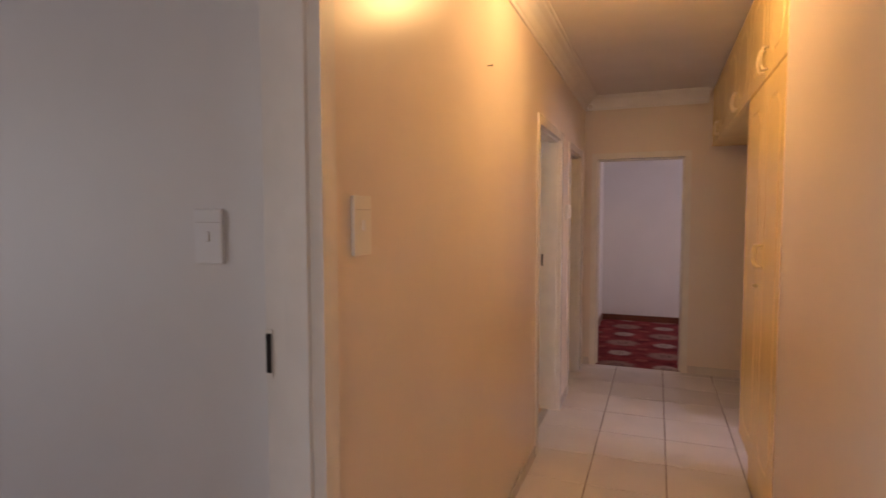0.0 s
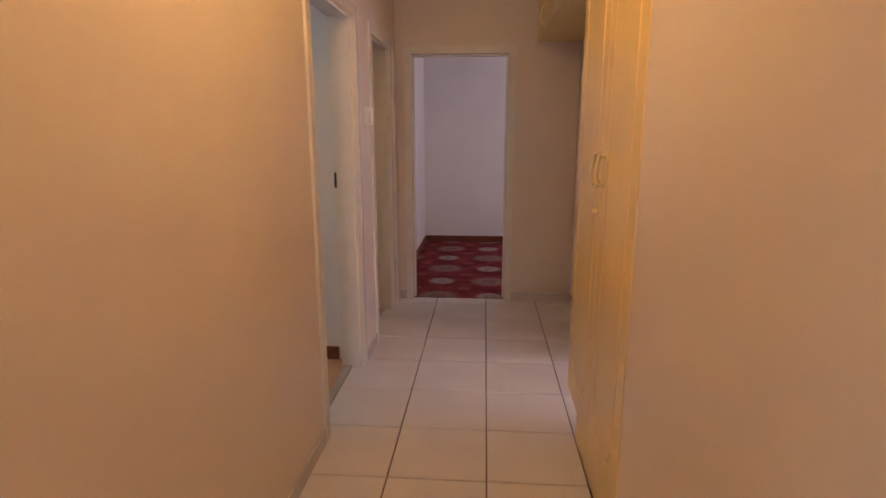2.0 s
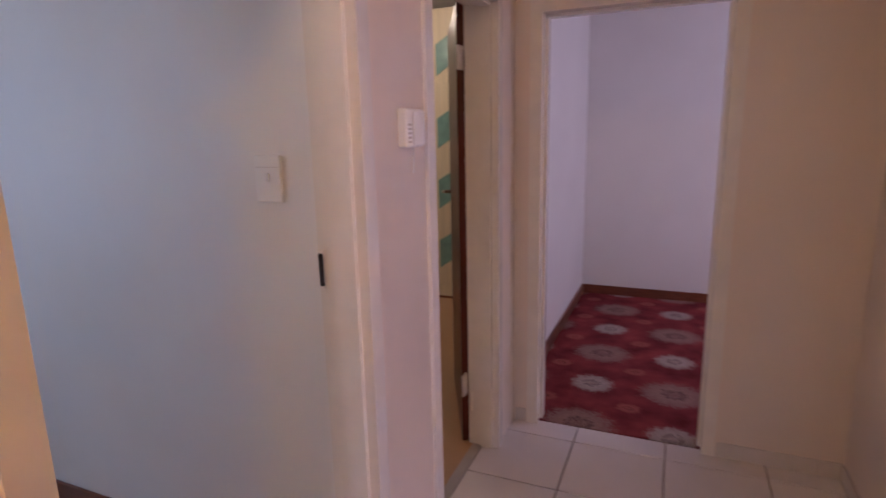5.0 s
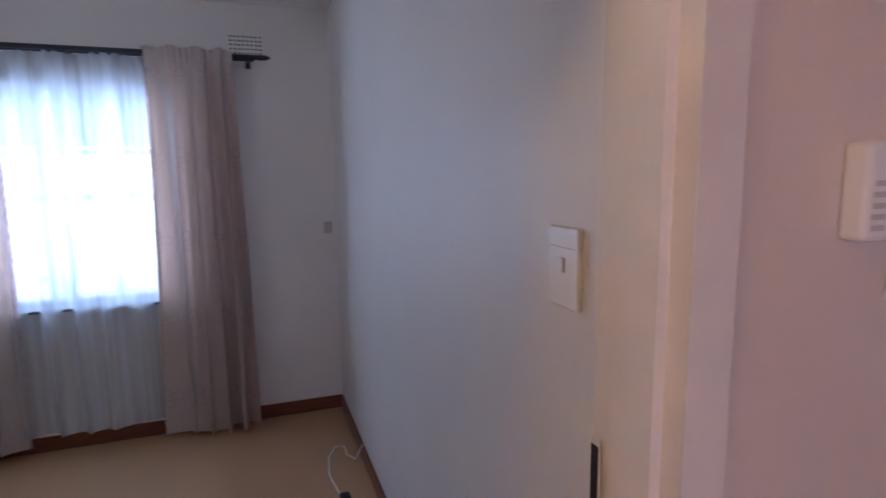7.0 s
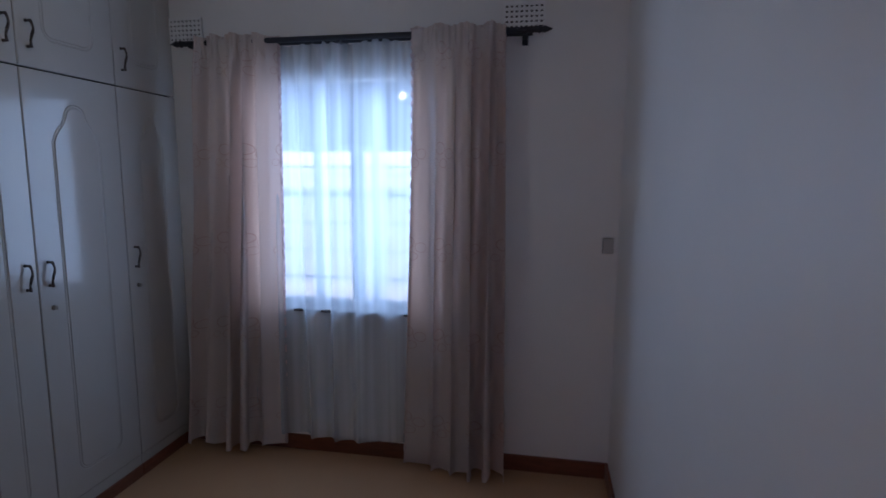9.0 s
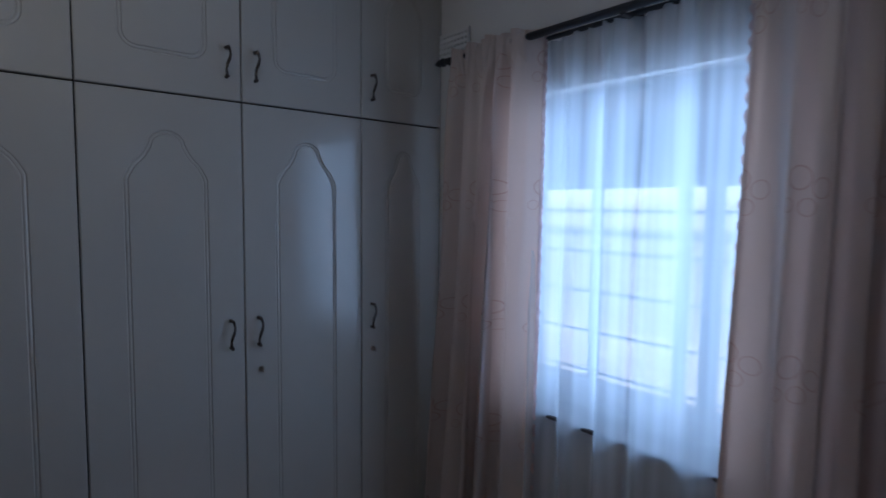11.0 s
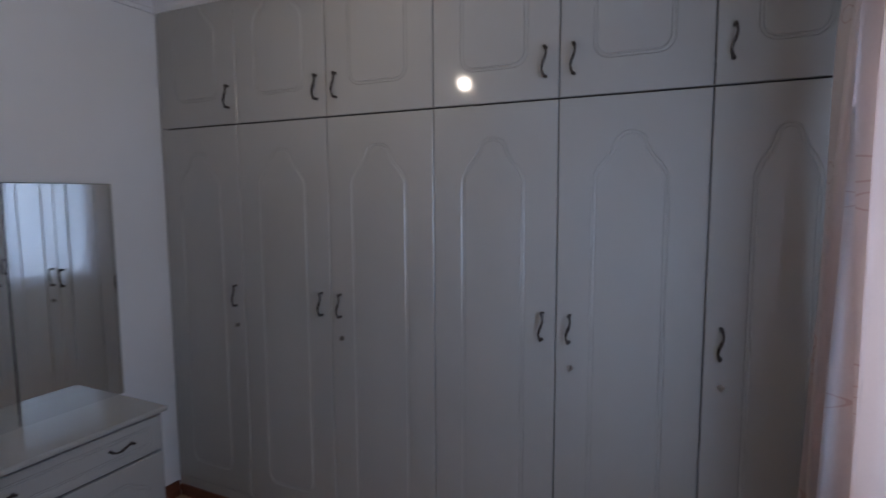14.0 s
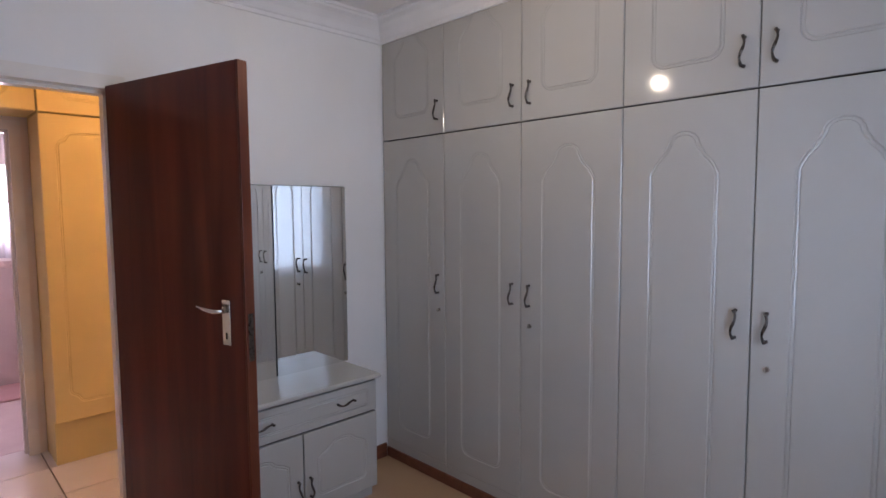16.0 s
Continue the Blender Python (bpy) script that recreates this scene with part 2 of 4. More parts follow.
frame_1 = door_frame("door_frame_1", "y", *D1, -0.13, 0.0)
frame_2 = door_frame("door_frame_2", "y", *D2, -0.13, 0.0, HEAD2)
frame_3 = door_frame("door_frame_3", "y", *D3, -0.13, 0.0)
frame_4 = door_frame("door_frame_4", "x", *D4, 1.42, 1.54)
frame_5 = door_frame("door_frame_5", "y", *BATH, 1.47, 1.59)


def cornice(name, runs):
    """Cove moulding under the ceiling; runs: (x0, y0, x1, y1, inward x, inward y)."""
    prof = [(0.0, -0.122), (0.012, -0.122), (0.014, -0.104), (0.022, -0.098), (0.040, -0.066), (0.070, -0.036), (0.098, -0.024), (0.104, -0.014), (0.120, -0.012), (0.120, 0.0)]
    bm = bmesh.new()
    for x0, y0, x1, y1, ix, iy in runs:
        a = [bm.verts.new((x0 + ix * d, y0 + iy * d, CEIL + z)) for d, z in prof]
        b = [bm.verts.new((x1 + ix * d, y1 + iy * d, CEIL + z)) for d, z in prof]
        for k in range(len(prof) - 1):
            bm.faces.new((a[k], a[k + 1], b[k + 1], b[k]))
    return structure(name, bm, CORN, "white plaster cove cornice along the ceiling", "cornice")


cornice("cornice_corridor", [(0, -6.2, 0, 1.42, 1, 0), (0, 1.42, 1.1, 1.42, 0, -1), (1.131, -6.2, 1.131, -1.705, -1, 0)])
cornice("cornice_bedroom", [(-0.13, -2.257, -0.13, 0.083, -1, 0), (-3.076, -2.257, -3.076, 0.083, 1, 0), (-3.076, 0.083, -0.13, 0.083, 0, -1), (-3.076, -2.257, -0.13, -2.257, 0, 1)])


def skirting(name, runs, material, h=0.086, t=0.014, label="brown varnished wooden skirting board"):
    bm = bmesh.new()
    for r in runs:
        x0, x1, y0, y1 = r
        box(bm, x0, x1, y0, y1, 0, h, bevel=0.004)
    return structure(name, bm, material, label, "skirting")


skirting("baseboard_bedroom", [(-3.076, -0.18, 0.069, 0.083), (-3.076, -3.062, -2.25, 0.069), (-0.144, -0.13, -2.25, -0.89)], SKIRT)
skirting("baseboard_carpet_room", [(-0.04, -0.026, 1.56, 3.936), (-0.04, 3.2, 3.936, 3.95)], SKIRT, h=0.085)
skirting("baseboard_wardrobe_room", [(-3.076, -0.18, 0.2, 0.214)], SKIRT)
skirting("baseboard_front_room", [(-3.076, -0.18, -3.094, -3.08)], SKIRT)


# ---- doors ----
def groove_door(w, h, t, outline, depth=0.0036, band=0.018):
    """A door leaf in the x-z plane, front towards +y, with a routed groove along an outline (x, z) that runs anticlockwise."""
    bm = bmesh.new()
    n = len(outline)
    def offset(d):
        pts = []
        for i in range(n):
            p0, p1, p2 = Vector(outline[i - 1]), Vector(outline[i]), Vector(outline[(i + 1) % n])
            e1, e2 = (p1 - p0).normalized(), (p2 - p1).normalized()
            nn = Vector((-(e1.y + e2.y), e1.x + e2.x))
            nn = nn.normalized() if nn.length > 1e-6 else Vector((-e1.y, e1.x))
            pts.append(p1 + nn * d)
        return pts
    rect = [(0.0, 0.0), (w, 0.0), (w, h), (0.0, h)]
    e = 0.003
    back = [bm.verts.new((x, -t, z)) for x, z in rect]
    side = [bm.verts.new((x, -e, z)) for x, z in rect]
    front = [bm.verts.new((min(max(x, e), w - e), 0, min(max(z, e), h - e))) for x, z in rect]
    bm.faces.new(back)
    for i in range(4):
        j = (i + 1) % 4
        bm.faces.new((back[i], back[j], side[j], side[i]))
        bm.faces.new((side[i], side[j], front[j], front[i]))
    loops = [[bm.verts.new((p[0], y, p[1])) for p in offset(d)] for d, y in ((0, 0), (band * 0.22, -depth), (band * 0.45, -depth * 0.35), (band * 0.62, -depth * 0.45), (band * 0.8, -depth * 0.9), (band, 0.0005))]
    for a, b in zip(loops, loops[1:]):
        for i in range(n):
            j = (i + 1) % n
            bm.faces.new((a[i], a[j], b[j], b[i]))
    bm.faces.new(loops[-1])
    es = []
    for ring in (front, loops[0]):
        for i in range(len(ring)):
            v, u = ring[i], ring[(i + 1) % len(ring)]
            es.append(bm.edges.get((v, u)) or bm.edges.new((v, u)))
    bmesh.ops.triangle_fill(bm, edges=es, use_beauty=True, use_dissolve=False, normal=(0, 1, 0))
    return bm


def arc(cx, cz, r, a0, a1, n=6):
    return [(cx + r * math.cos(radians(a0 + (a1 - a0) * k / n)), cz + r * math.sin(radians(a0 + (a1 - a0) * k / n))) for k in range(n + 1)]


def cathedral(w, h, mx, zb, zs, zt, rc=0.05):
    """A panel with rounded lower corners and an ogee arch: shoulders at zs, top at zt."""
    x0, x1, c = mx, w - mx, w / 2
    half = c - mx
    rise = zt - zs
    xc, zc = c + half * 0.46, zt - rise * 0.30
    right = [(x1, zs), (x1 - half * 0.05, zs + rise * 0.10)]
    for k in range(1, 9):
        u = k / 8
        x = x1 - half * 0.05 + (xc - x1 + half * 0.05) * u
        right.append((x, zs + rise * 0.10 + (zc - zs - rise * 0.10) * u + rise * 0.035 * math.sin(u * math.pi * 2)))
    top = [(c + (xc - c) * math.cos(radians(a)), zc + (zt - zc) * math.sin(radians(a))) for a in (22, 45, 68, 90, 112, 135, 158)]
    left = [(w - x, z) for x, z in reversed(right)]
    return arc(x1 - rc, zb + rc, rc, -90, 0, 5) + right + top + left + arc(x0 + rc, zb + rc, rc, 180, 270, 5)


def scooped(w, h, mx, mz, r=0.05):
    """A rectangle whose corners step in with a small scoop."""
    x0, x1, z0, z1 = mx, w - mx, mz, h - mz
    def corner(cx, cz, sx, sz):
        return [(cx, cz - sz * (r + 0.03)), (cx - sx * 0.008, cz - sz * (r + 0.012)), (cx - sx * 0.022, cz - sz * r), (cx - sx * (r - 0.012), cz - sz * (r - 0.006)), (cx - sx * r, cz - sz * 0.022), (cx - sx * (r + 0.012), cz - sz * 0.008), (cx - sx * (r + 0.03), cz)]
    return corner(x1, z0, 1, -1)[::-1] + corner(x1, z1, 1, 1) + corner(x0, z1, -1, 1)[::-1] + corner(x0, z0, -1, -1)


def s_handle(length=0.105, fat=1.0):
    """A wavy bar pull standing off the door on two feet; upright along z, front towards +y."""
    n = 14
    pts, rad = [], []
    for k in range(n + 1):
        u = k / n
        z = (u - 0.5) * length
        pts.append((0.007 * math.sin(u * math.pi * 2) , 0.018 + 0.008 * fat * math.sin(u * math.pi), z))
        rad.append(fat * (0.0042 + 0.0016 * math.cos(u * math.pi * 2) ** 2))
    bm = tube(pts, rad, 8)
    for z in (-length / 2 + 0.004, length / 2 - 0.004):
        merge(bm, tube([(0, -0.001, z), (0, 0.006, z), (0, 0.02, z)], [0.008, 0.005, 0.0055], 8))
    return bm


def lock_bm():
    bm = tube([(0, -0.001, 0), (0, 0.004, 0)], 0.011, 14)
    merge(bm, boxes((-0.002, 0.002, 0.004, 0.022, -0.009, 0.009), bevel=0.001))
    return bm


# ---- bedroom: wardrobe wall along the south side, front at y = -2.257 ----
FRONT = -2.257
DIV = 1.942
EDGES = [-0.135, -0.655, -1.169, -1.678, -2.168, -2.654, -3.074]


def wardrobe(e0, e1, leaves, label):
    """One floor-to-ceiling unit between x = e0 (east) and e1 (west). leaves: (x east, x west, handle side, lock)."""
    w = thing("wardrobe", label, "wardrobe", pose((e0 + e1) / 2, FRONT, 0), "built-in wardrobes")
    cx = (e0 + e1) / 2
    hw = (e0 - e1) / 2 - 0.0015
    top = CEIL - 0.005
    # bodies coloured near-black, so the gaps between doors look shaded
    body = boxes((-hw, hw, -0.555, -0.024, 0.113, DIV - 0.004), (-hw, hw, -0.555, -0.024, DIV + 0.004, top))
    part("body", body, HOLLOW_SHADE, w)
    part("plinth", boxes((-hw, hw, -0.5, 0.004, 0, 0.062), bevel=0.003), SKIRT, w, "brown plinth board")
    part("bottom_rail", boxes((-hw, hw, -0.5, -0.004, 0.0625, 0.112)), CUP, w)
    for xe, xw, side, lock in leaves:
        lw = xe - xw - 0.004
        for z0, z1, upper in ((0.115, DIV - 0.003, False), (DIV + 0.003, top, True)):
            h = z1 - z0
            out = cathedral(lw, h, 0.115 if not upper else 0.11, 0.10 if not upper else 0.115, h - 0.275 if not upper else h - 0.24, h - 0.115 if not upper else h - 0.10, 0.055)
            d = part("door", groove_door(lw, h, 0.02, out), CUP, w)
            d.location = (xw + 0.002 - cx, 0, z0)
            hx = 0.048 if side == "w" else lw - 0.048
            hz = 1.128 - z0 if not upper else 0.125
            hd = part("handle", s_handle(), BRONZE, d, "dark bronze wavy bar handle", True)
            hd.location = (hx, 0, hz)
            if lock and not upper:
                k = part("lock", lock_bm(), CHROME, d, "small metal lock with key")
                k.location = (hx - 0.006, 0, 0.985 - z0)
    return w


wardrobe(EDGES[0], EDGES[1], [(EDGES[0], EDGES[1], "w", True)], "grey-cream gloss wardrobe with one arched-panel door beside the wall")
wardrobe(EDGES[1], EDGES[3], [(EDGES[1], EDGES[2], "w", False), (EDGES[2], EDGES[3], "e", True)], "grey-cream gloss double wardrobe with arched panels and bronze handles")
wardrobe(EDGES[3], EDGES[5], [(EDGES[3], EDGES[4], "w", False), (EDGES[4], EDGES[5], "e", True)], "grey-cream gloss double wardrobe with arched panels and bronze handles")
wardrobe(EDGES[5], EDGES[6], [(EDGES[5], EDGES[6], "e", True)], "grey-cream gloss wardrobe with one arched-panel door beside the curtain")


# ---- bedroom door ----
def wood(name, dark, light, rough):
    m = mat(name, light, rough, var=0.0, spec=0.3)
    nt = m.node_tree
    n, l = nt.nodes, nt.links
    b = n["Principled BSDF"]
    mp = n["Mapping"]
    mp.inputs["Scale"].default_value = (7, 7, 0.5)
    ns = n.new("ShaderNodeTexNoise")
    ns.inputs["Scale"].default_value, ns.inputs["Detail"].default_value, ns.inputs["Distortion"].default_value = 1.6, 6, 0.8
    l.new(mp.outputs[0], ns.inputs["Vector"])
    rp = n.new("ShaderNodeValToRGB")
    rp.color_ramp.elements[0].position, rp.color_ramp.elements[1].position = 0.3, 0.72
    rp.color_ramp.elements[0].color, rp.color_ramp.elements[1].color = (*dark, 1), (*light, 1)
    l.new(ns.outputs[0], rp.inputs[0])
    l.new(rp.outputs[0], b.inputs["Base Color"])
    return m


MAHOG = wood("varnished_mahogany", (0.062, 0.011, 0.007), (0.140, 0.026, 0.013), 0.30)
EDGEW = wood("worn_mahogany_edge", (0.06, 0.012, 0.007), (0.17, 0.05, 0.024), 0.35)


def lever_set(parent, side):
    """A lever handle on a long plate; side: +1 or -1 along the leaf's local y."""
    s = side
    pl = part("handle_plate", boxes((-0.021, 0.021, 0.0 if s > 0 else -0.004, 0.004 if s > 0 else 0.0, -0.082, 0.082), bevel=0.0015), CHROME, parent, "chrome handle plate")
    pts = [(0, 0, 0.045), (0, s * 0.035, 0.045), (-0.012, s * 0.045, 0.045), (-0.06, s * 0.047, 0.05), (-0.105, s * 0.044, 0.057)]
    bm = tube(pts, [0.011, 0.009, 0.009, 0.0075, 0.005], 10)
    lv = part("lever", bm, CHROME, pl, "", True)
    kh = part("keyhole", boxes((-0.004, 0.004, 0.003 if s > 0 else -0.005, 0.005 if s > 0 else -0.003, -0.06, -0.035), bevel=0.001), HOLLOW_SHADE, pl)
    return pl


def flush_door(name, label, hinge, yaw, hs=1, w=0.80, h=2.045, t=0.04):
    """A flush leaf. Its local x runs from the hinge to the free edge, y through the thickness."""
    d = thing(name, label, "door", pose(hinge[0], hinge[1], 0.008, 0, 0, yaw))
    part("leaf", boxes((0.0, w - 0.012, -t / 2, t / 2, 0, h), bevel=0.002), MAHOG, d)
    part("edge_strip", boxes((w - 0.0118, w, -t / 2, t / 2, 0, h), bevel=0.002), EDGEW, d, "worn reddish edge strip")
    for s in (1, -1):
        p = lever_set(d, s)
        p.location = (w - 0.10, s * t / 2, 1.132)
    part("lock_face", boxes((w, w + 0.002, -0.011, 0.011, 1.0, 1.17)), BRONZE, d)
    for z in (0.22, 1.78):
        part("hinge", tube([(-0.008, hs * (t / 2 + 0.004), z - 0.05), (-0.008, hs * (t / 2 + 0.004), z + 0.05)], 0.009, 10), FRAME, d, "painted steel butt hinge")
    return d


flush_door("bedroom_door", "open dark mahogany flush door with a chrome lever handle", (-0.152, -0.815), DOOR_YAW)
flush_door("wardrobe_room_door", "dark mahogany flush door folded back against the wall", (-0.155, 1.113), 115, -1, w=0.74)


for z0, z1 in ((0.27, 0.375), (1.77, 1.87)):
    part("hinge", boxes((-0.156, -0.1425, 1.056, 1.108, z0, z1), bevel=0.003), FRAME, frame_3, "cream painted hinge")

# ---- corridor cupboards ----
YF = 1.13
YDIV = 2.11


def yellow_cupboard(y0, y1, z0, z1, leaves, label, depth, plinth):
    c = thing("corridor_cupboard", label, "cupboard", pose(YF, y0, 0), "corridor cupboards")
    part("body", boxes((0.021, depth, 0.0015, y1 - y0 - 0.0015, z0, z1)), YCUP, c)
    if plinth:
        part("plinth", boxes((0.05, depth, 0.0015, y1 - y0 - 0.0015, 0, z0)), YCUP, c)
    for a, b, hs in leaves:
        lw, h = b - a - 0.004, z1 - z0 - 0.004
        d = part("door", groove_door(lw, h, 0.02, scooped(lw, h, 0.075, 0.075 if h < 1 else 0.1)), YCUP, c)
        # local x of the leaf runs along -y of the room, its front faces -x
        d.matrix_local = Matrix.Translation((0.0, a + 0.002 - y0, z0 + 0.002)) @ Matrix(((0, -1, 0, 0), (1, 0, 0, 0), (0, 0, 1, 0), (0, 0, 0, 1)))
        hx = 0.035 if hs == "lo" else lw - 0.035
        hz = 1.298 - z0 if h > 1 else 0.085
        hd = part("handle", s_handle(0.105, 1.35), YHAND, d, "pale painted metal pull", True)
        hd.location = (hx, 0, hz)
        if h > 1 and hs == "lo":
            k = part("lock", lock_bm(), YHAND, d)
            k.location = (hx, 0, hz - 0.145)
    return c


yellow_cupboard(-1.70, -0.755, 0.27, YDIV - 0.003, [(-1.70, -1.25, "hi"), (-1.25, -0.755, "lo")], "yellow painted double cupboard with scooped panels and high plinth", 0.46, True)
yellow_cupboard(-1.70, -0.755, YDIV + 0.003, CEIL - 0.004, [(-1.70, -1.25, "hi"), (-1.25, -0.755, "lo")], "yellow painted overhead cupboard with small doors", 0.46, False)
yellow_cupboard(-0.75, 1.418, YDIV + 0.003, CEIL - 0.004, [(-0.75, -0.24, "hi"), (-0.24, 0.31, "lo"), (0.31, 0.86, "hi"), (0.86, 1.418, "lo")], "yellow painted overhead cupboards spanning the recess", 0.335, False)
structure("wall_behind_cupboard", boxes((1.595, 1.65, -1.9, -0.754, 0, CEIL)), WALL, "plain wall behind the corridor cupboard", "wall")


# ---- dressing table and mirror ----
def dressing_table():
    y0, y1 = -1.915, -1.035
    t = thing("dressing_table", "cream gloss dressing table with a drawer and two arched doors", "dressing table")
    L, D = y1 - y0, 0.335
    # local: x from the wall into the room (-x of the room), y along -y of the room
    t.matrix_world = Matrix(((-1, 0, 0, -0.146), (0, -1, 0, y1), (0, 0, 1, 0), (0, 0, 0, 1)))
    part("body", boxes((0, D - 0.024, 0.0, L, 0.06, 0.648)), CUP, t)
    # thin black board added to paint shade into the gaps of the front
    part("gap_shade", boxes((D - 0.0238, D - 0.0215, 0.002, L - 0.002, 0.062, 0.648)), HOLLOW_SHADE, t)
    part("plinth", boxes((0, D - 0.04, 0.01, L - 0.01, 0, 0.06)), CUP, t)
    part("top", boxes((-0.0, D + 0.02, -0.02, L + 0.02, 0.652, 0.676), bevel=0.009), CUP, t, "cream top with rounded edge")
    def face(lw, h, out):
        return groove_door(lw, h, 0.02, out)
    turn = Matrix(((0, 1, 0, 0), (1, 0, 0, 0), (0, 0, 1, 0), (0, 0, 0, 1)))
    dr = part("drawer", face(L - 0.006, 0.158, [(0.06, 0.035), (L - 0.066, 0.035), (L - 0.056, 0.05), (L - 0.056, 0.11), (L - 0.066, 0.125), (0.06, 0.125), (0.05, 0.11), (0.05, 0.05)]), CUP, t)
    dr.matrix_local = Matrix.Translation((D, 0.003, 0.482)) @ turn
    for hx in (0.235, L - 0.20):
        hd = part("handle", s_handle(0.10), BRONZE, dr, "dark bronze wavy bar handle", True)
        hd.matrix_local = Matrix.Translation((hx, 0, 0.085)) @ Matrix.Rotation(radians(90), 4, "Y")
    half = L / 2
    for k in range(2):
        lw, h = half - 0.005, 0.407
        out = cathedral(lw, h, 0.07, 0.07, h - 0.14, h - 0.07, 0.03)
        d = part("door", face(lw, h, out), CUP, t)
        d.matrix_local = Matrix.Translation((D, k * half + 0.0025, 0.065)) @ turn
        hd = part("handle", s_handle(0.10), BRONZE, d, "dark bronze wavy bar handle", True)
        hd.location = (0.03 if k else lw - 0.03, 0, h - 0.27)
    return t


dressing_table()


def winged_mirror():
    m = thing("dressing_mirror", "frameless two-panel mirror above the dressing table, one wing ajar", "mirror", pose(-0.1405, -1.512, 0.676))
    for y0, y1, turn in ((-0.44, -0.003, 0.0), (0.003, 0.47, -2.35)):
        pane = part("mirror_pane", boxes((-0.030, -0.018, y0, y1, 0, 0.988)), MIRROR, m)
        pane.rotation_euler = (0, 0, radians(turn))
        back = part("backing", boxes((-0.0178, -0.010, y0 - 0.003, y1 + 0.003, -0.003, 0.991)), BLACK, m)
        back.rotation_euler = (0, 0, radians(turn))
    for y in (-0.28, 0.04):
        part("bracket", boxes((-0.009, 0.0095, y - 0.02, y + 0.02, 0.4, 0.6)), BLACK, m)
    return m


winged_mirror()


# ---- window, curtains, daylight side ----
def glass_mat():
    m = bpy.data.materials.new("window_glass")
    m.use_nodes = True
    nt = m.node_tree
    n, l = nt.nodes, nt.links
    n.remove(n["Principled BSDF"])
    tr, gl, mx = (n.new(k) for k in ("ShaderNodeBsdfTransparent", "ShaderNodeBsdfGlossy", "ShaderNodeMixShader"))
    gl.inputs["Roughness"].default_value = 0.02
    mx.inputs[0].default_value = 0.05
    l.new(tr.outputs[0], mx.inputs[1])
    l.new(gl.outputs[0], mx.inputs[2])
    l.new(mx.outputs[0], n["Material Output"].inputs[0])
    return m


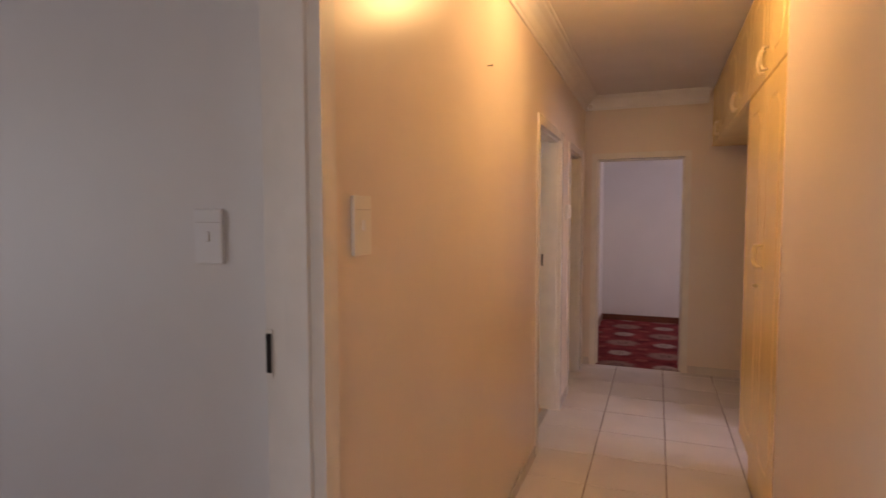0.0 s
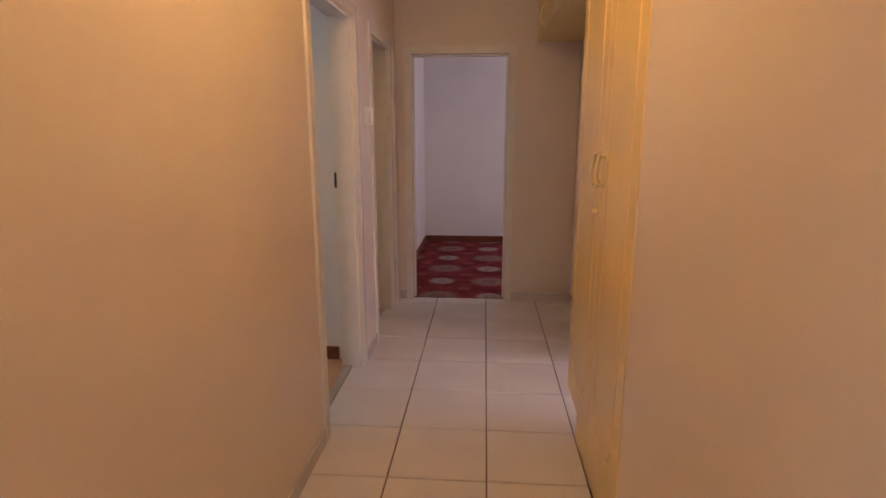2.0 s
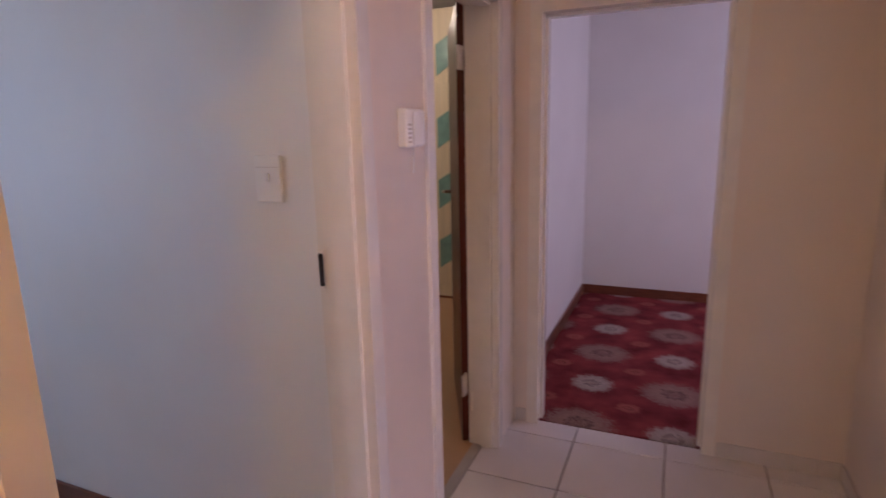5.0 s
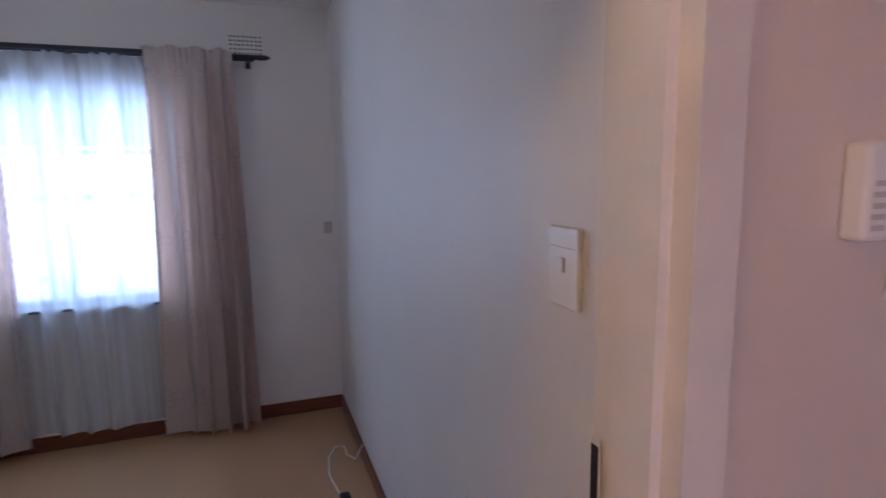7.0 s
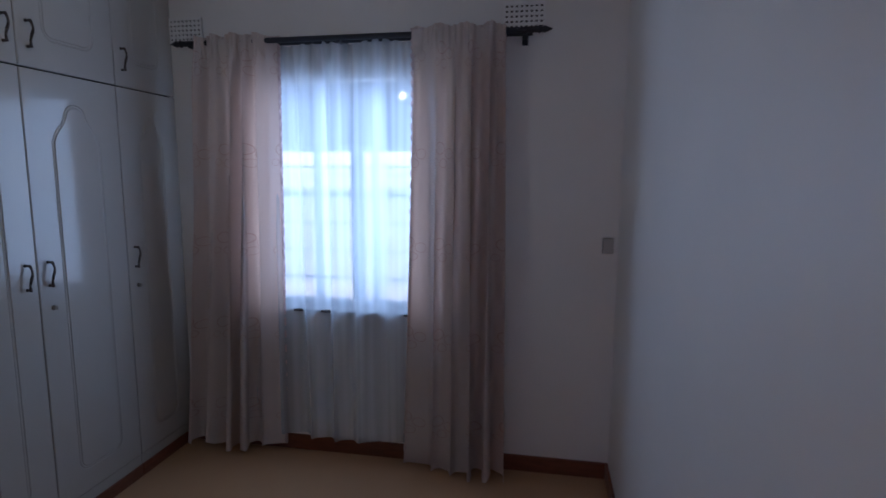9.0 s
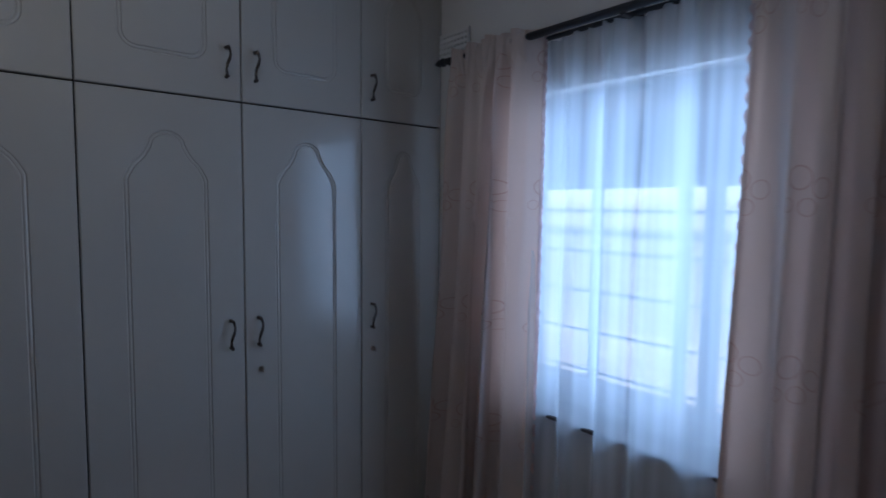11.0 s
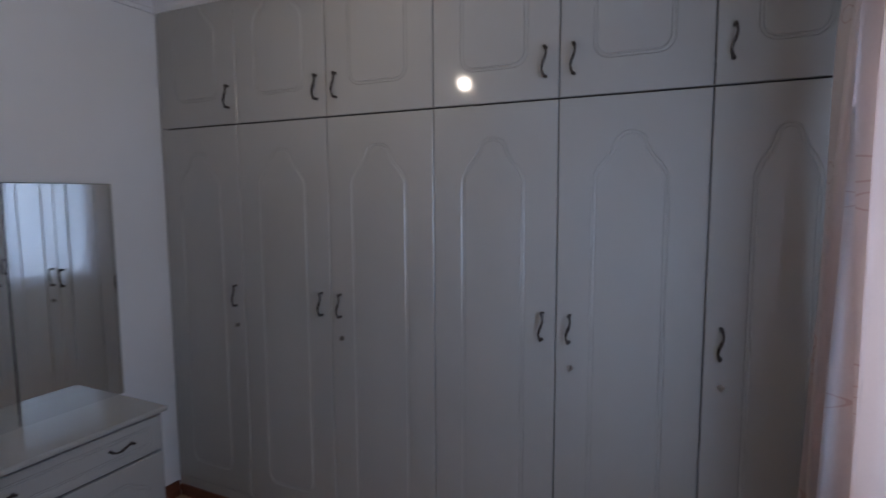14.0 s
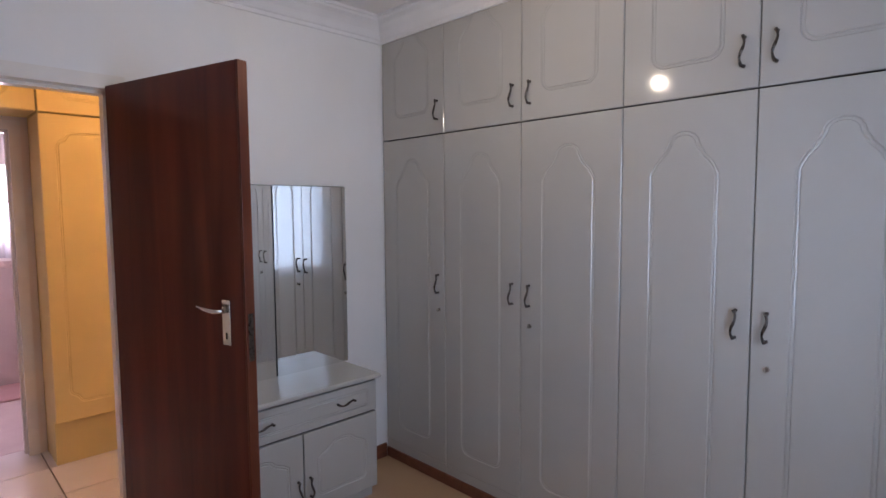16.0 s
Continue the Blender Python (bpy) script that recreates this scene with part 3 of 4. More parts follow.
def cloth_mat(name, color, through_color, see=0.0, through_part=0.35, rings=None):
    """Woven cloth that lets light through; see: the open part of the weave; rings: the colour of stitched rings."""
    m = bpy.data.materials.new(name)
    m.use_nodes = True
    nt = m.node_tree
    n, l = nt.nodes, nt.links
    n.remove(n["Principled BSDF"])
    tc = n.new("ShaderNodeTexCoord")
    df, tl = n.new("ShaderNodeBsdfDiffuse"), n.new("ShaderNodeBsdfTranslucent")
    weave = n.new("ShaderNodeTexNoise")
    weave.inputs["Scale"].default_value, weave.inputs["Detail"].default_value = 90, 2
    mp = n.new("ShaderNodeMapping")
    mp.inputs["Scale"].default_value = (6, 1, 1)
    l.new(tc.outputs["UV"], mp.inputs[0])
    l.new(mp.outputs[0], weave.inputs["Vector"])
    rp = n.new("ShaderNodeValToRGB")
    c = Vector(color)
    rp.color_ramp.elements[0].color, rp.color_ramp.elements[1].color = (*(c * 0.88), 1), (*c, 1)
    l.new(weave.outputs[0], rp.inputs[0])
    base = rp.outputs[0]
    if rings:
        for k, (ox, oy, rad, sx, sy) in enumerate(((0.03, 0.1, 0.024, 0.23, 0.46), (0.085, 0.125, 0.028, 0.23, 0.46), (0.065, 0.055, 0.021, 0.23, 0.46), (0.115, 0.06, 0.017, 0.23, 0.46))):
            sc = n.new("ShaderNodeVectorMath")
            sc.operation = "MULTIPLY_ADD"
            sc.inputs[1].default_value, sc.inputs[2].default_value = (1 / sx, 1 / sy, 0), (ox / sx, oy / sy, 0)
            l.new(tc.outputs["UV"], sc.inputs[0])
            fr = n.new("ShaderNodeVectorMath")
            fr.operation = "FRACTION"
            l.new(sc.outputs[0], fr.inputs[0])
            ce = n.new("ShaderNodeVectorMath")
            ce.operation = "MULTIPLY_ADD"
            ce.inputs[1].default_value, ce.inputs[2].default_value = (sx / rad, sy / rad, 0), (-0.5 * sx / rad, -0.5 * sy / rad, 0)
            l.new(fr.outputs[0], ce.inputs[0])
            ln = n.new("ShaderNodeVectorMath")
            ln.operation = "LENGTH"
            l.new(ce.outputs[0], ln.inputs[0])
            cm = n.new("ShaderNodeMath")
            cm.operation = "COMPARE"
            cm.inputs[1].default_value, cm.inputs[2].default_value = 1.0, 0.08
            l.new(ln.outputs["Value"], cm.inputs[0])
            mx = n.new("ShaderNodeMix")
            mx.data_type = "RGBA"
            l.new(cm.outputs[0], mx.inputs["Factor"])
            l.new(base, mx.inputs[6])
            mx.inputs[7].default_value = (*rings, 1)
            base = mx.outputs[2]
    l.new(base, df.inputs[0])
    tl.inputs[0].default_value = (*through_color, 1)
    mix = n.new("ShaderNodeMixShader")
    mix.inputs[0].default_value = through_part
    l.new(df.outputs[0], mix.inputs[1])
    l.new(tl.outputs[0], mix.inputs[2])
    out = mix.outputs[0]
    if not see:
        sheen = n.new("ShaderNodeBsdfGlossy")
        sheen.inputs["Roughness"].default_value = 0.36
        m3 = n.new("ShaderNodeMixShader")
        m3.inputs[0].default_value = 0.10
        l.new(out, m3.inputs[1])
        l.new(sheen.outputs[0], m3.inputs[2])
        out = m3.outputs[0]
    if see:
        tr = n.new("ShaderNodeBsdfTransparent")
        m2 = n.new("ShaderNodeMixShader")
        bunch = n.new("ShaderNodeTexNoise")
        bunch.inputs["Scale"].default_value, bunch.inputs["Detail"].default_value = 3.4, 2
        mb = n.new("ShaderNodeMapping")
        mb.inputs["Scale"].default_value = (2.4, 0.08, 1)
        l.new(tc.outputs["UV"], mb.inputs[0])
        l.new(mb.outputs[0], bunch.inputs["Vector"])
        rg = n.new("ShaderNodeMapRange")
        rg.inputs["From Min"].default_value, rg.inputs["From Max"].default_value = 0.3, 0.7
        rg.inputs["To Min"].default_value, rg.inputs["To Max"].default_value = see - 0.26, see + 0.20
        l.new(bunch.outputs[0], rg.inputs[0])
        l.new(rg.outputs[0], m2.inputs[0])
        l.new(out, m2.inputs[1])
        l.new(tr.outputs[0], m2.inputs[2])
        out = m2.outputs[0]
    l.new(out, n["Material Output"].inputs[0])
    return m


GLASS = glass_mat()
DRAPE = cloth_mat("pinkish_beige_curtain", (0.68, 0.63, 0.61), (0.90, 0.55, 0.41), 0.0, 0.26, (0.49, 0.36, 0.34))
FRILL = cloth_mat("dusky_rose_edging", (0.52, 0.40, 0.40), (0.62, 0.44, 0.42), 0.0, 0.4)
SHEER = cloth_mat("white_voile", (0.88, 0.90, 0.94), (0.78, 0.86, 0.95), 0.52, 0.62)


def steel_window(name, y0, y1, z0, z1, x=-3.20):
    w = tagged(new(name), "steel casement window with glass panes and burglar bars", "window", kind="structure")
    t = 0.028
    ym = [y0 + (y1 - y0) * f for f in (0.0, 0.34, 0.67, 1.0)]
    zt = z0 + (z1 - z0) * 0.72
    part("window_frame", boxes((x - 0.02, x + 0.02, y0, y1, z0, z0 + t), (x - 0.02, x + 0.02, y0, y1, z1 - t, z1), (x - 0.02, x + 0.02, y0, y0 + t, z0 + t, z1 - t), (x - 0.02, x + 0.02, y1 - t, y1, z0 + t, z1 - t), bevel=0.003), STEEL, w)
    part("transom", boxes((x - 0.018, x + 0.018, y0 + t, y1 - t, zt - 0.018, zt + 0.018), bevel=0.003), STEEL, w)
    for y in ym[1:3]:
        part("mullion", boxes((x - 0.017, x + 0.017, y - 0.016, y + 0.016, z0 + t, zt - 0.018), bevel=0.003), STEEL, w)
        part("mullion", boxes((x - 0.017, x + 0.017, y - 0.016, y + 0.016, zt + 0.018, z1 - t), bevel=0.003), STEEL, w)
    for a, b in zip(ym, ym[1:]):
        for c, d in ((z0 + t, zt - 0.018), (zt + 0.018, z1 - t)):
            g = part("pane", boxes((x - 0.003, x + 0.001, a + 0.014, b - 0.014, c, d)), GLASS, w)
            g.visible_shadow = False
    z = z0 + 0.14
    while z < z1 - 0.05:
        part("burglar_bar", tube([(x - 0.045, y0 + 0.002, z), (x - 0.045, y1 - 0.002, z)], 0.0055, 6), STEEL, w)
        z += 0.155
    return w


steel_window("window_1", WIN[0], WIN[1], WIN[2] + 0.017, WIN[3])
structure("window_sill_1", boxes((-3.33, -3.045, WIN[0] + 0.001, WIN[1] - 0.001, 0.801, 0.816), bevel=0.004), mat("dark_sill_tile", (0.10, 0.09, 0.09), 0.7, spec=0.2), "dark glazed window sill", "window sill")


def curtain(name, label, y0, y1, x, ztop, zbot, folds, amp, material, hem=None, seed=1, fullness=1.7, inner=None, head=0.0):
    """A hanging cloth with soft irregular folds. hem: its extent at the foot; inner: the end (0 or 1) that tucks back
    towards the window and carries a frilled edge; head: the depth of the gathered heading."""
    rnd = random.Random(seed)
    ph = [rnd.uniform(0, 6.28) for _ in range(9)]
    nu, nv = folds * 14, 48
    bm = bmesh.new()
    uvl = bm.loops.layers.uv.new("cloth")
    hw = (y1 - y0) / 2
    h0, h1 = hem or (y0, y1)
    grid = []
    for j in range(nv + 1):
        v = (j / nv) ** 1.35
        drop = v * (ztop - zbot)
        gather = math.exp(-(drop / head) ** 2) if head else max(0.0, 1 - v * 11)
        row = []
        ya, yb = y0 + (h0 - y0) * v ** 1.2, y1 + (h1 - y1) * v ** 1.2
        for i in range(nu + 1):
            u = i / nu
            wob = 1.1 * math.sin(u * 7.1 + ph[0]) + 0.7 * math.sin(u * 13.7 + ph[1] + v * 1.3)
            a = u * folds * 2 * math.pi + wob + 0.5 * math.sin(2.4 * v + ph[3]) * (0.4 + u)
            am = amp * (1 - 0.75 * gather) * (0.72 + 0.28 * min(1, v * 2)) * (0.72 + 0.4 * math.sin(u * 9 + ph[2]))
            dx = am * (math.sin(a) + 0.28 * math.sin(2 * a + ph[8]))
            dx += 0.010 * math.sin(u * 5 + ph[4] + v * 2) + 0.004 * math.sin(u * 31 + v * 9 + ph[5])
            dx += 0.013 * gather * math.sin(u * folds * 6 * math.pi + ph[7])
            if inner is not None:
                near = max(0.0, 1 - abs(u - inner) / 0.075)
                wide = max(0.0, 1 - abs(u - inner) / 0.42)
                dx = dx * (1 - 0.80 * wide) - 0.030 * wide - 0.042 * near
            yy = ya + (yb - ya) * u + 0.40 * am * math.cos(a) * (0.3 + v)
            z = ztop - drop + (0.012 * math.sin(u * 9 + ph[6]) if j == nv else 0.0) + (0.008 * math.sin(u * 23 + ph[2]) if j == 0 else 0.0)
            row.append(bm.verts.new((x + dx, yy, z)))
        grid.append(row)
    for j in range(nv):
        for i in range(nu):
            f = bm.faces.new((grid[j][i], grid[j][i + 1], grid[j + 1][i + 1], grid[j + 1][i]))
            for lp, (ii, jj) in zip(f.loops, ((i, j), (i + 1, j), (i + 1, j + 1), (i, j + 1))):
                lp[uvl].uv = (ii / nu * 2 * hw * fullness, (jj / nv) ** 1.35 * (ztop - zbot))
    edge = [grid[j][nu if inner else 0].co.copy() for j in range(nv + 1)]
    ob = part("cloth", bm, material, None, "", True)
    c = thing(name, label, "curtain", pose(0, 0, 0))
    ob.parent = c
    if inner is not None:
        out = 1 if inner else -1
        fb = bmesh.new()
        n = 240
        prev = None
        for k in range(n + 1):
            q = k / n * nv
            i = min(int(q), nv - 1)
            p = edge[i].lerp(edge[i + 1], q - i)
            wave = 0.006 * math.sin(k * 0.95 + 0.4 * math.sin(k * 0.31))
            ring = [fb.verts.new(p + Vector(o)) for o in ((0.002, -out * 0.003, 0), (0.003 + wave * 0.5, out * (0.006 + wave * 0.3), 0), (wave, out * (0.013 + 0.5 * wave), 0.001))]
            if prev:
                for m in range(2):
                    fb.faces.new((prev[m], prev[m + 1], ring[m + 1], ring[m]))
            prev = ring
        part("frilled_edge", fb, FRILL, c, "dusky rose frilled edging", True)
    return c


RODX, RODZ = -2.985, 2.197


def tabs(parent, ys, material):
    for k, y in enumerate(ys):
        bm = bmesh.new()
        prof = [(RODX - 0.024, RODZ - 0.07), (RODX - 0.026, RODZ), (RODX - 0.016, RODZ + 0.021), (RODX, RODZ + 0.026), (RODX + 0.017, RODZ + 0.021), (RODX + 0.027, RODZ), (RODX + 0.022, RODZ - 0.045), (RODX + 0.008, RODZ - 0.09)]
        a = [bm.verts.new((px, y - 0.026 + 0.006 * (k % 2), pz)) for px, pz in prof]
        b = [bm.verts.new((px, y + 0.026, pz)) for px, pz in prof]
        for i in range(len(prof) - 1):
            bm.faces.new((a[i], b[i], b[i + 1], a[i + 1]))
        part("tab", bm, material, parent, "", True)


left = curtain("curtain", "pinkish-beige curtain with stitched rings, hung beside the wardrobe", -2.045, -1.625, RODX + 0.03, RODZ + 0.03, 0.045, 5, 0.064, DRAPE, (-2.20, -1.665), 3, inner=1, head=0.13)
tabs(left, [-2.02 + 0.066 * k for k in range(6)], DRAPE)
right = curtain("curtain", "pinkish-beige curtain with stitched rings, hung beside the bare wall", -0.915, -0.47, RODX + 0.04, RODZ + 0.03, 0.02, 5, 0.064, DRAPE, (-0.95, -0.43), 8, inner=0, head=0.13)
tabs(right, [-0.885 + 0.078 * k for k in range(6)], DRAPE)
curtain("sheer_curtain", "white see-through voile curtain behind the drapes", -1.86, -0.72, RODX - 0.052, RODZ - 0.012, 0.10, 7, 0.026, SHEER, None, 5)

rod = thing("curtain_rod", "dark double curtain rod with pointed finials on the wall", "curtain rod")
part("rod", tube([(RODX, -2.13, RODZ), (RODX, -0.325, RODZ)], 0.014, 12), RODM, rod)
part("rod", tube([(RODX - 0.052, -2.10, RODZ - 0.006), (RODX - 0.052, -0.35, RODZ - 0.006)], 0.009, 10), RODM, rod)
for y, s in ((-2.13, -1), (-0.325, 1)):
    f = part("finial", lathe([(0.015, 0), (0.019, 0.008), (0.012, 0.018), (0.017, 0.03), (0.011, 0.045), (0.003, 0.065)], 12), RODM, rod, "", True)
    f.matrix_local = pose(RODX, y, RODZ, -90 * s, 0, 0)
for y in (-2.08, -1.28, -0.385):
    part("bracket", boxes((-3.0755, -2.97, y - 0.008, y + 0.008, RODZ - 0.024, RODZ - 0.015), (-3.0755, -3.069, y - 0.014, y + 0.014, RODZ - 0.05, RODZ + 0.03)), RODM, rod)


def air_vent(y, z):
    """A plaster air brick: a plate with a grid of square holes shown as recessed dark cells."""
    v = thing("air_vent", "off-white plaster air vent with rows of small holes", "vent", pose(-3.074, y, z), "air vents")
    w, h = 0.185, 0.115
    part("backing", boxes((0, 0.004, -w / 2 + 0.004, w / 2 - 0.004, -h / 2 + 0.004, h / 2 - 0.004)), HOLLOW_SHADE, v)
    nx, nz = 8, 5
    bars = []
    for k in range(nx + 1):
        yy = -w / 2 + w * k / nx
        bars.append((0.004, 0.012, yy - 0.006, yy + 0.006, -h / 2, h / 2))
    part("grille", boxes(*bars), WHITEP, v)
    for k in range(nz + 1):
        zz = -h / 2 + h * k / nz
        part("slat", boxes((0.004, 0.0135, -w / 2 - 0.006, w / 2 + 0.006, zz - 0.006, zz + 0.006)), WHITEP, v)
    return v


air_vent(-0.392, 2.278)
air_vent(-2.165, 2.285)


# ---- outside the window ----
structure("ground", boxes((-400, -3.33, -400, 400, -0.5, -0.30), (3.52, 400, -400, 400, -0.5, -0.30), (-3.33, 3.52, -400, -6.32, -0.5, -0.30), (-3.33, 3.52, 4.07, 400, -0.5, -0.30)), mat("pale_paving", (0.42, 0.40, 0.36), 0.9, var=0.15, scale=2), "pale sunlit yard paving", "ground")
ver = thing("veranda", "white painted veranda roof with posts outside the window", "veranda")
part("roof", boxes((-5.6, -3.34, -4.5, 2.5, 2.18, 2.26)), STEEL, ver)
part("beam", boxes((-5.5, -5.38, -4.5, 2.5, 1.80, 2.179)), STEEL, ver)
for y in (-3.9, -2.05, -0.35, 1.6):
    part("post", boxes((-5.49, -5.39, y - 0.05, y + 0.05, -0.30, 1.799)), STEEL, ver)
for k in range(8):
    y = -4.2 + 0.85 * k
    part("rafter", boxes((-5.37, -3.34, y - 0.03, y + 0.03, 2.08, 2.179)), STEEL, ver)
fence = thing("garden_wall", "pale plastered garden wall across the yard", "wall")
part("wall_face", boxes((-9.2, -9.0, -14, 10, -0.30, 1.25)), mat("pale_plaster", (0.52, 0.52, 0.50), 0.9, var=0.1, scale=2), fence)
part("coping", boxes((-9.24, -8.96, -14, 10, 1.251, 1.32)), mat("grey_coping", (0.4, 0.4, 0.4), 0.9), fence)

# ---- switches, sockets, strikes, keypad ----
SOCK = mat("grey_white_plastic", (0.5, 0.49, 0.47), 0.4, var=0.03, bump=0)


def wall_switch(name, label, m, rockers, w=0.085, h=0.14, category="light switch", on_cream=False):
    """A plate in the local x-z plane that faces +y."""
    s = thing(name, label, category, m)
    part("plate", boxes((-w / 2, w / 2, 0, 0.011, -h / 2, h / 2), bevel=0.003), SOCK if category == "socket" else (PLASTIC if on_cream else WHITEP), s)
    for x, z in rockers:
        part("rocker", boxes((x - 0.007, x + 0.007, 0.0105, 0.015, z - 0.013, z + 0.013), bevel=0.002), WHITEP, s)
    part("seam", boxes((-w / 2 + 0.006, w / 2 - 0.006, 0.0108, 0.0114, h / 2 - 0.035, h / 2 - 0.0335)), SKIRT_TILE, s)
    return s


wall_switch("light_switch", "cream plastic light switch on the bedroom wall", pose(-0.363, 0.083, 1.386, 0, 0, 180), [(0.0, 0.005)], 0.092, 0.137)
wall_switch("light_switch", "cream plastic light switch on the corridor wall", pose(0.0, -2.995, 1.468, 0, 0, -90), [(0.0, 0.0)], 0.085, 0.145, on_cream=True)
wall_switch("light_switch", "cream plastic light switch beside the first doorway", pose(-0.385, -3.08, 1.44, 0, 0, 180), [(0.0, 0.0)], 0.09, 0.14)
wall_switch("wall_socket", "small white wall socket plate near the corner", pose(-3.076, 0.035, 1.20, 0, 0, -90), [], 0.05, 0.075, "socket")


def strike(name, x, y, z):
    s = thing(name, "dark metal strike plate let into the door frame", "strike plate", pose(x, y, z), "strike plates")
    part("plate", boxes((-0.009, 0.009, -0.002, 0.0, -0.055, 0.055)), FRAME, s)
    part("latch_hole", boxes((-0.007, 0.007, -0.0035, -0.0021, -0.045, 0.045)), HOLLOW_SHADE, s)
    return s


strike("strike_plate", -0.132, -0.0145, 1.153)
strike("strike_plate", -0.132, D1[1] - 0.0145, 1.182)


def keypad():
    k = thing("alarm_keypad", "white plastic alarm keypad box on the corridor wall", "alarm keypad", pose(0.0, 0.257, 1.522, 0, 0, -90))
    part("housing", boxes((-0.058, 0.058, 0, 0.03, -0.054, 0.054), bevel=0.006), WHITEP, k)
    part("cover", boxes((-0.054, 0.020, 0.03, 0.036, -0.048, 0.048), bevel=0.003), WHITEP, k)
    for i in range(5):
        part("vent_slot", boxes((0.028, 0.050, 0.0298, 0.0312, -0.042 + 0.012 * i, -0.036 + 0.012 * i)), SKIRT_TILE, k)
    part("cable", tube([(-0.03, 0.004, -0.053), (-0.031, 0.005, -0.09), (-0.029, 0.004, -0.13)], 0.003, 6), WHITEP, k)


keypad()

pir = thing("motion_sensor", "small white alarm sensor in the ceiling corner", "sensor", pose(0.055, 1.419, 2.555))
part("housing", boxes((-0.03, 0.03, -0.045, 0.0, -0.045, 0.045), bevel=0.008), WHITEP, pir)
part("lens", boxes((-0.02, 0.02, -0.049, -0.0445, -0.032, 0.005), bevel=0.002), SKIRT_TILE, pir)
nail = thing("wall_nail", "small nail in the cream corridor wall", "nail")
part("shank", tube([(-0.004, -1.912, 2.119), (0.02, -1.912, 2.121)], 0.002, 6), BRONZE, nail)
part("head", tube([(0.02, -1.912, 2.121), (0.0215, -1.912, 2.121)], 0.005, 8), BRONZE, nail)

# ---- lamps ----
GLOW = bpy.data.materials.new("lit_bulb_glass")
GLOW.use_nodes = True
GLOW.node_tree.nodes["Principled BSDF"].inputs["Emission Color"].default_value = (1, 0.97, 0.92, 1)
GLOW.node_tree.nodes["Principled BSDF"].inputs["Emission Strength"].default_value = 3.0
pend = thing("pendant_lamp", "bare lit bulb hanging from the bedroom ceiling", "lamp", pose(-1.47, -1.47, CEIL))
part("rose", lathe([(0.045, -0.03), (0.05, -0.012), (0.05, 0.0)], 16), WHITEP, pend, "", True)
part("cord", tube([(0, 0, -0.03), (0, 0, -0.30)], 0.003, 6), WHITEP, pend)
part("holder", lathe([(0.012, -0.375), (0.018, -0.37), (0.018, -0.32), (0.008, -0.30)], 14), WHITEP, pend, "", True)
cl = thing("ceiling_lamp", "round warm glass ceiling lamp in the corridor", "lamp", pose(0.55, -1.78, CEIL))
part("base", lathe([(0.10, -0.028), (0.11, -0.02), (0.11, 0.0)], 20), WHITEP, cl, "", True)

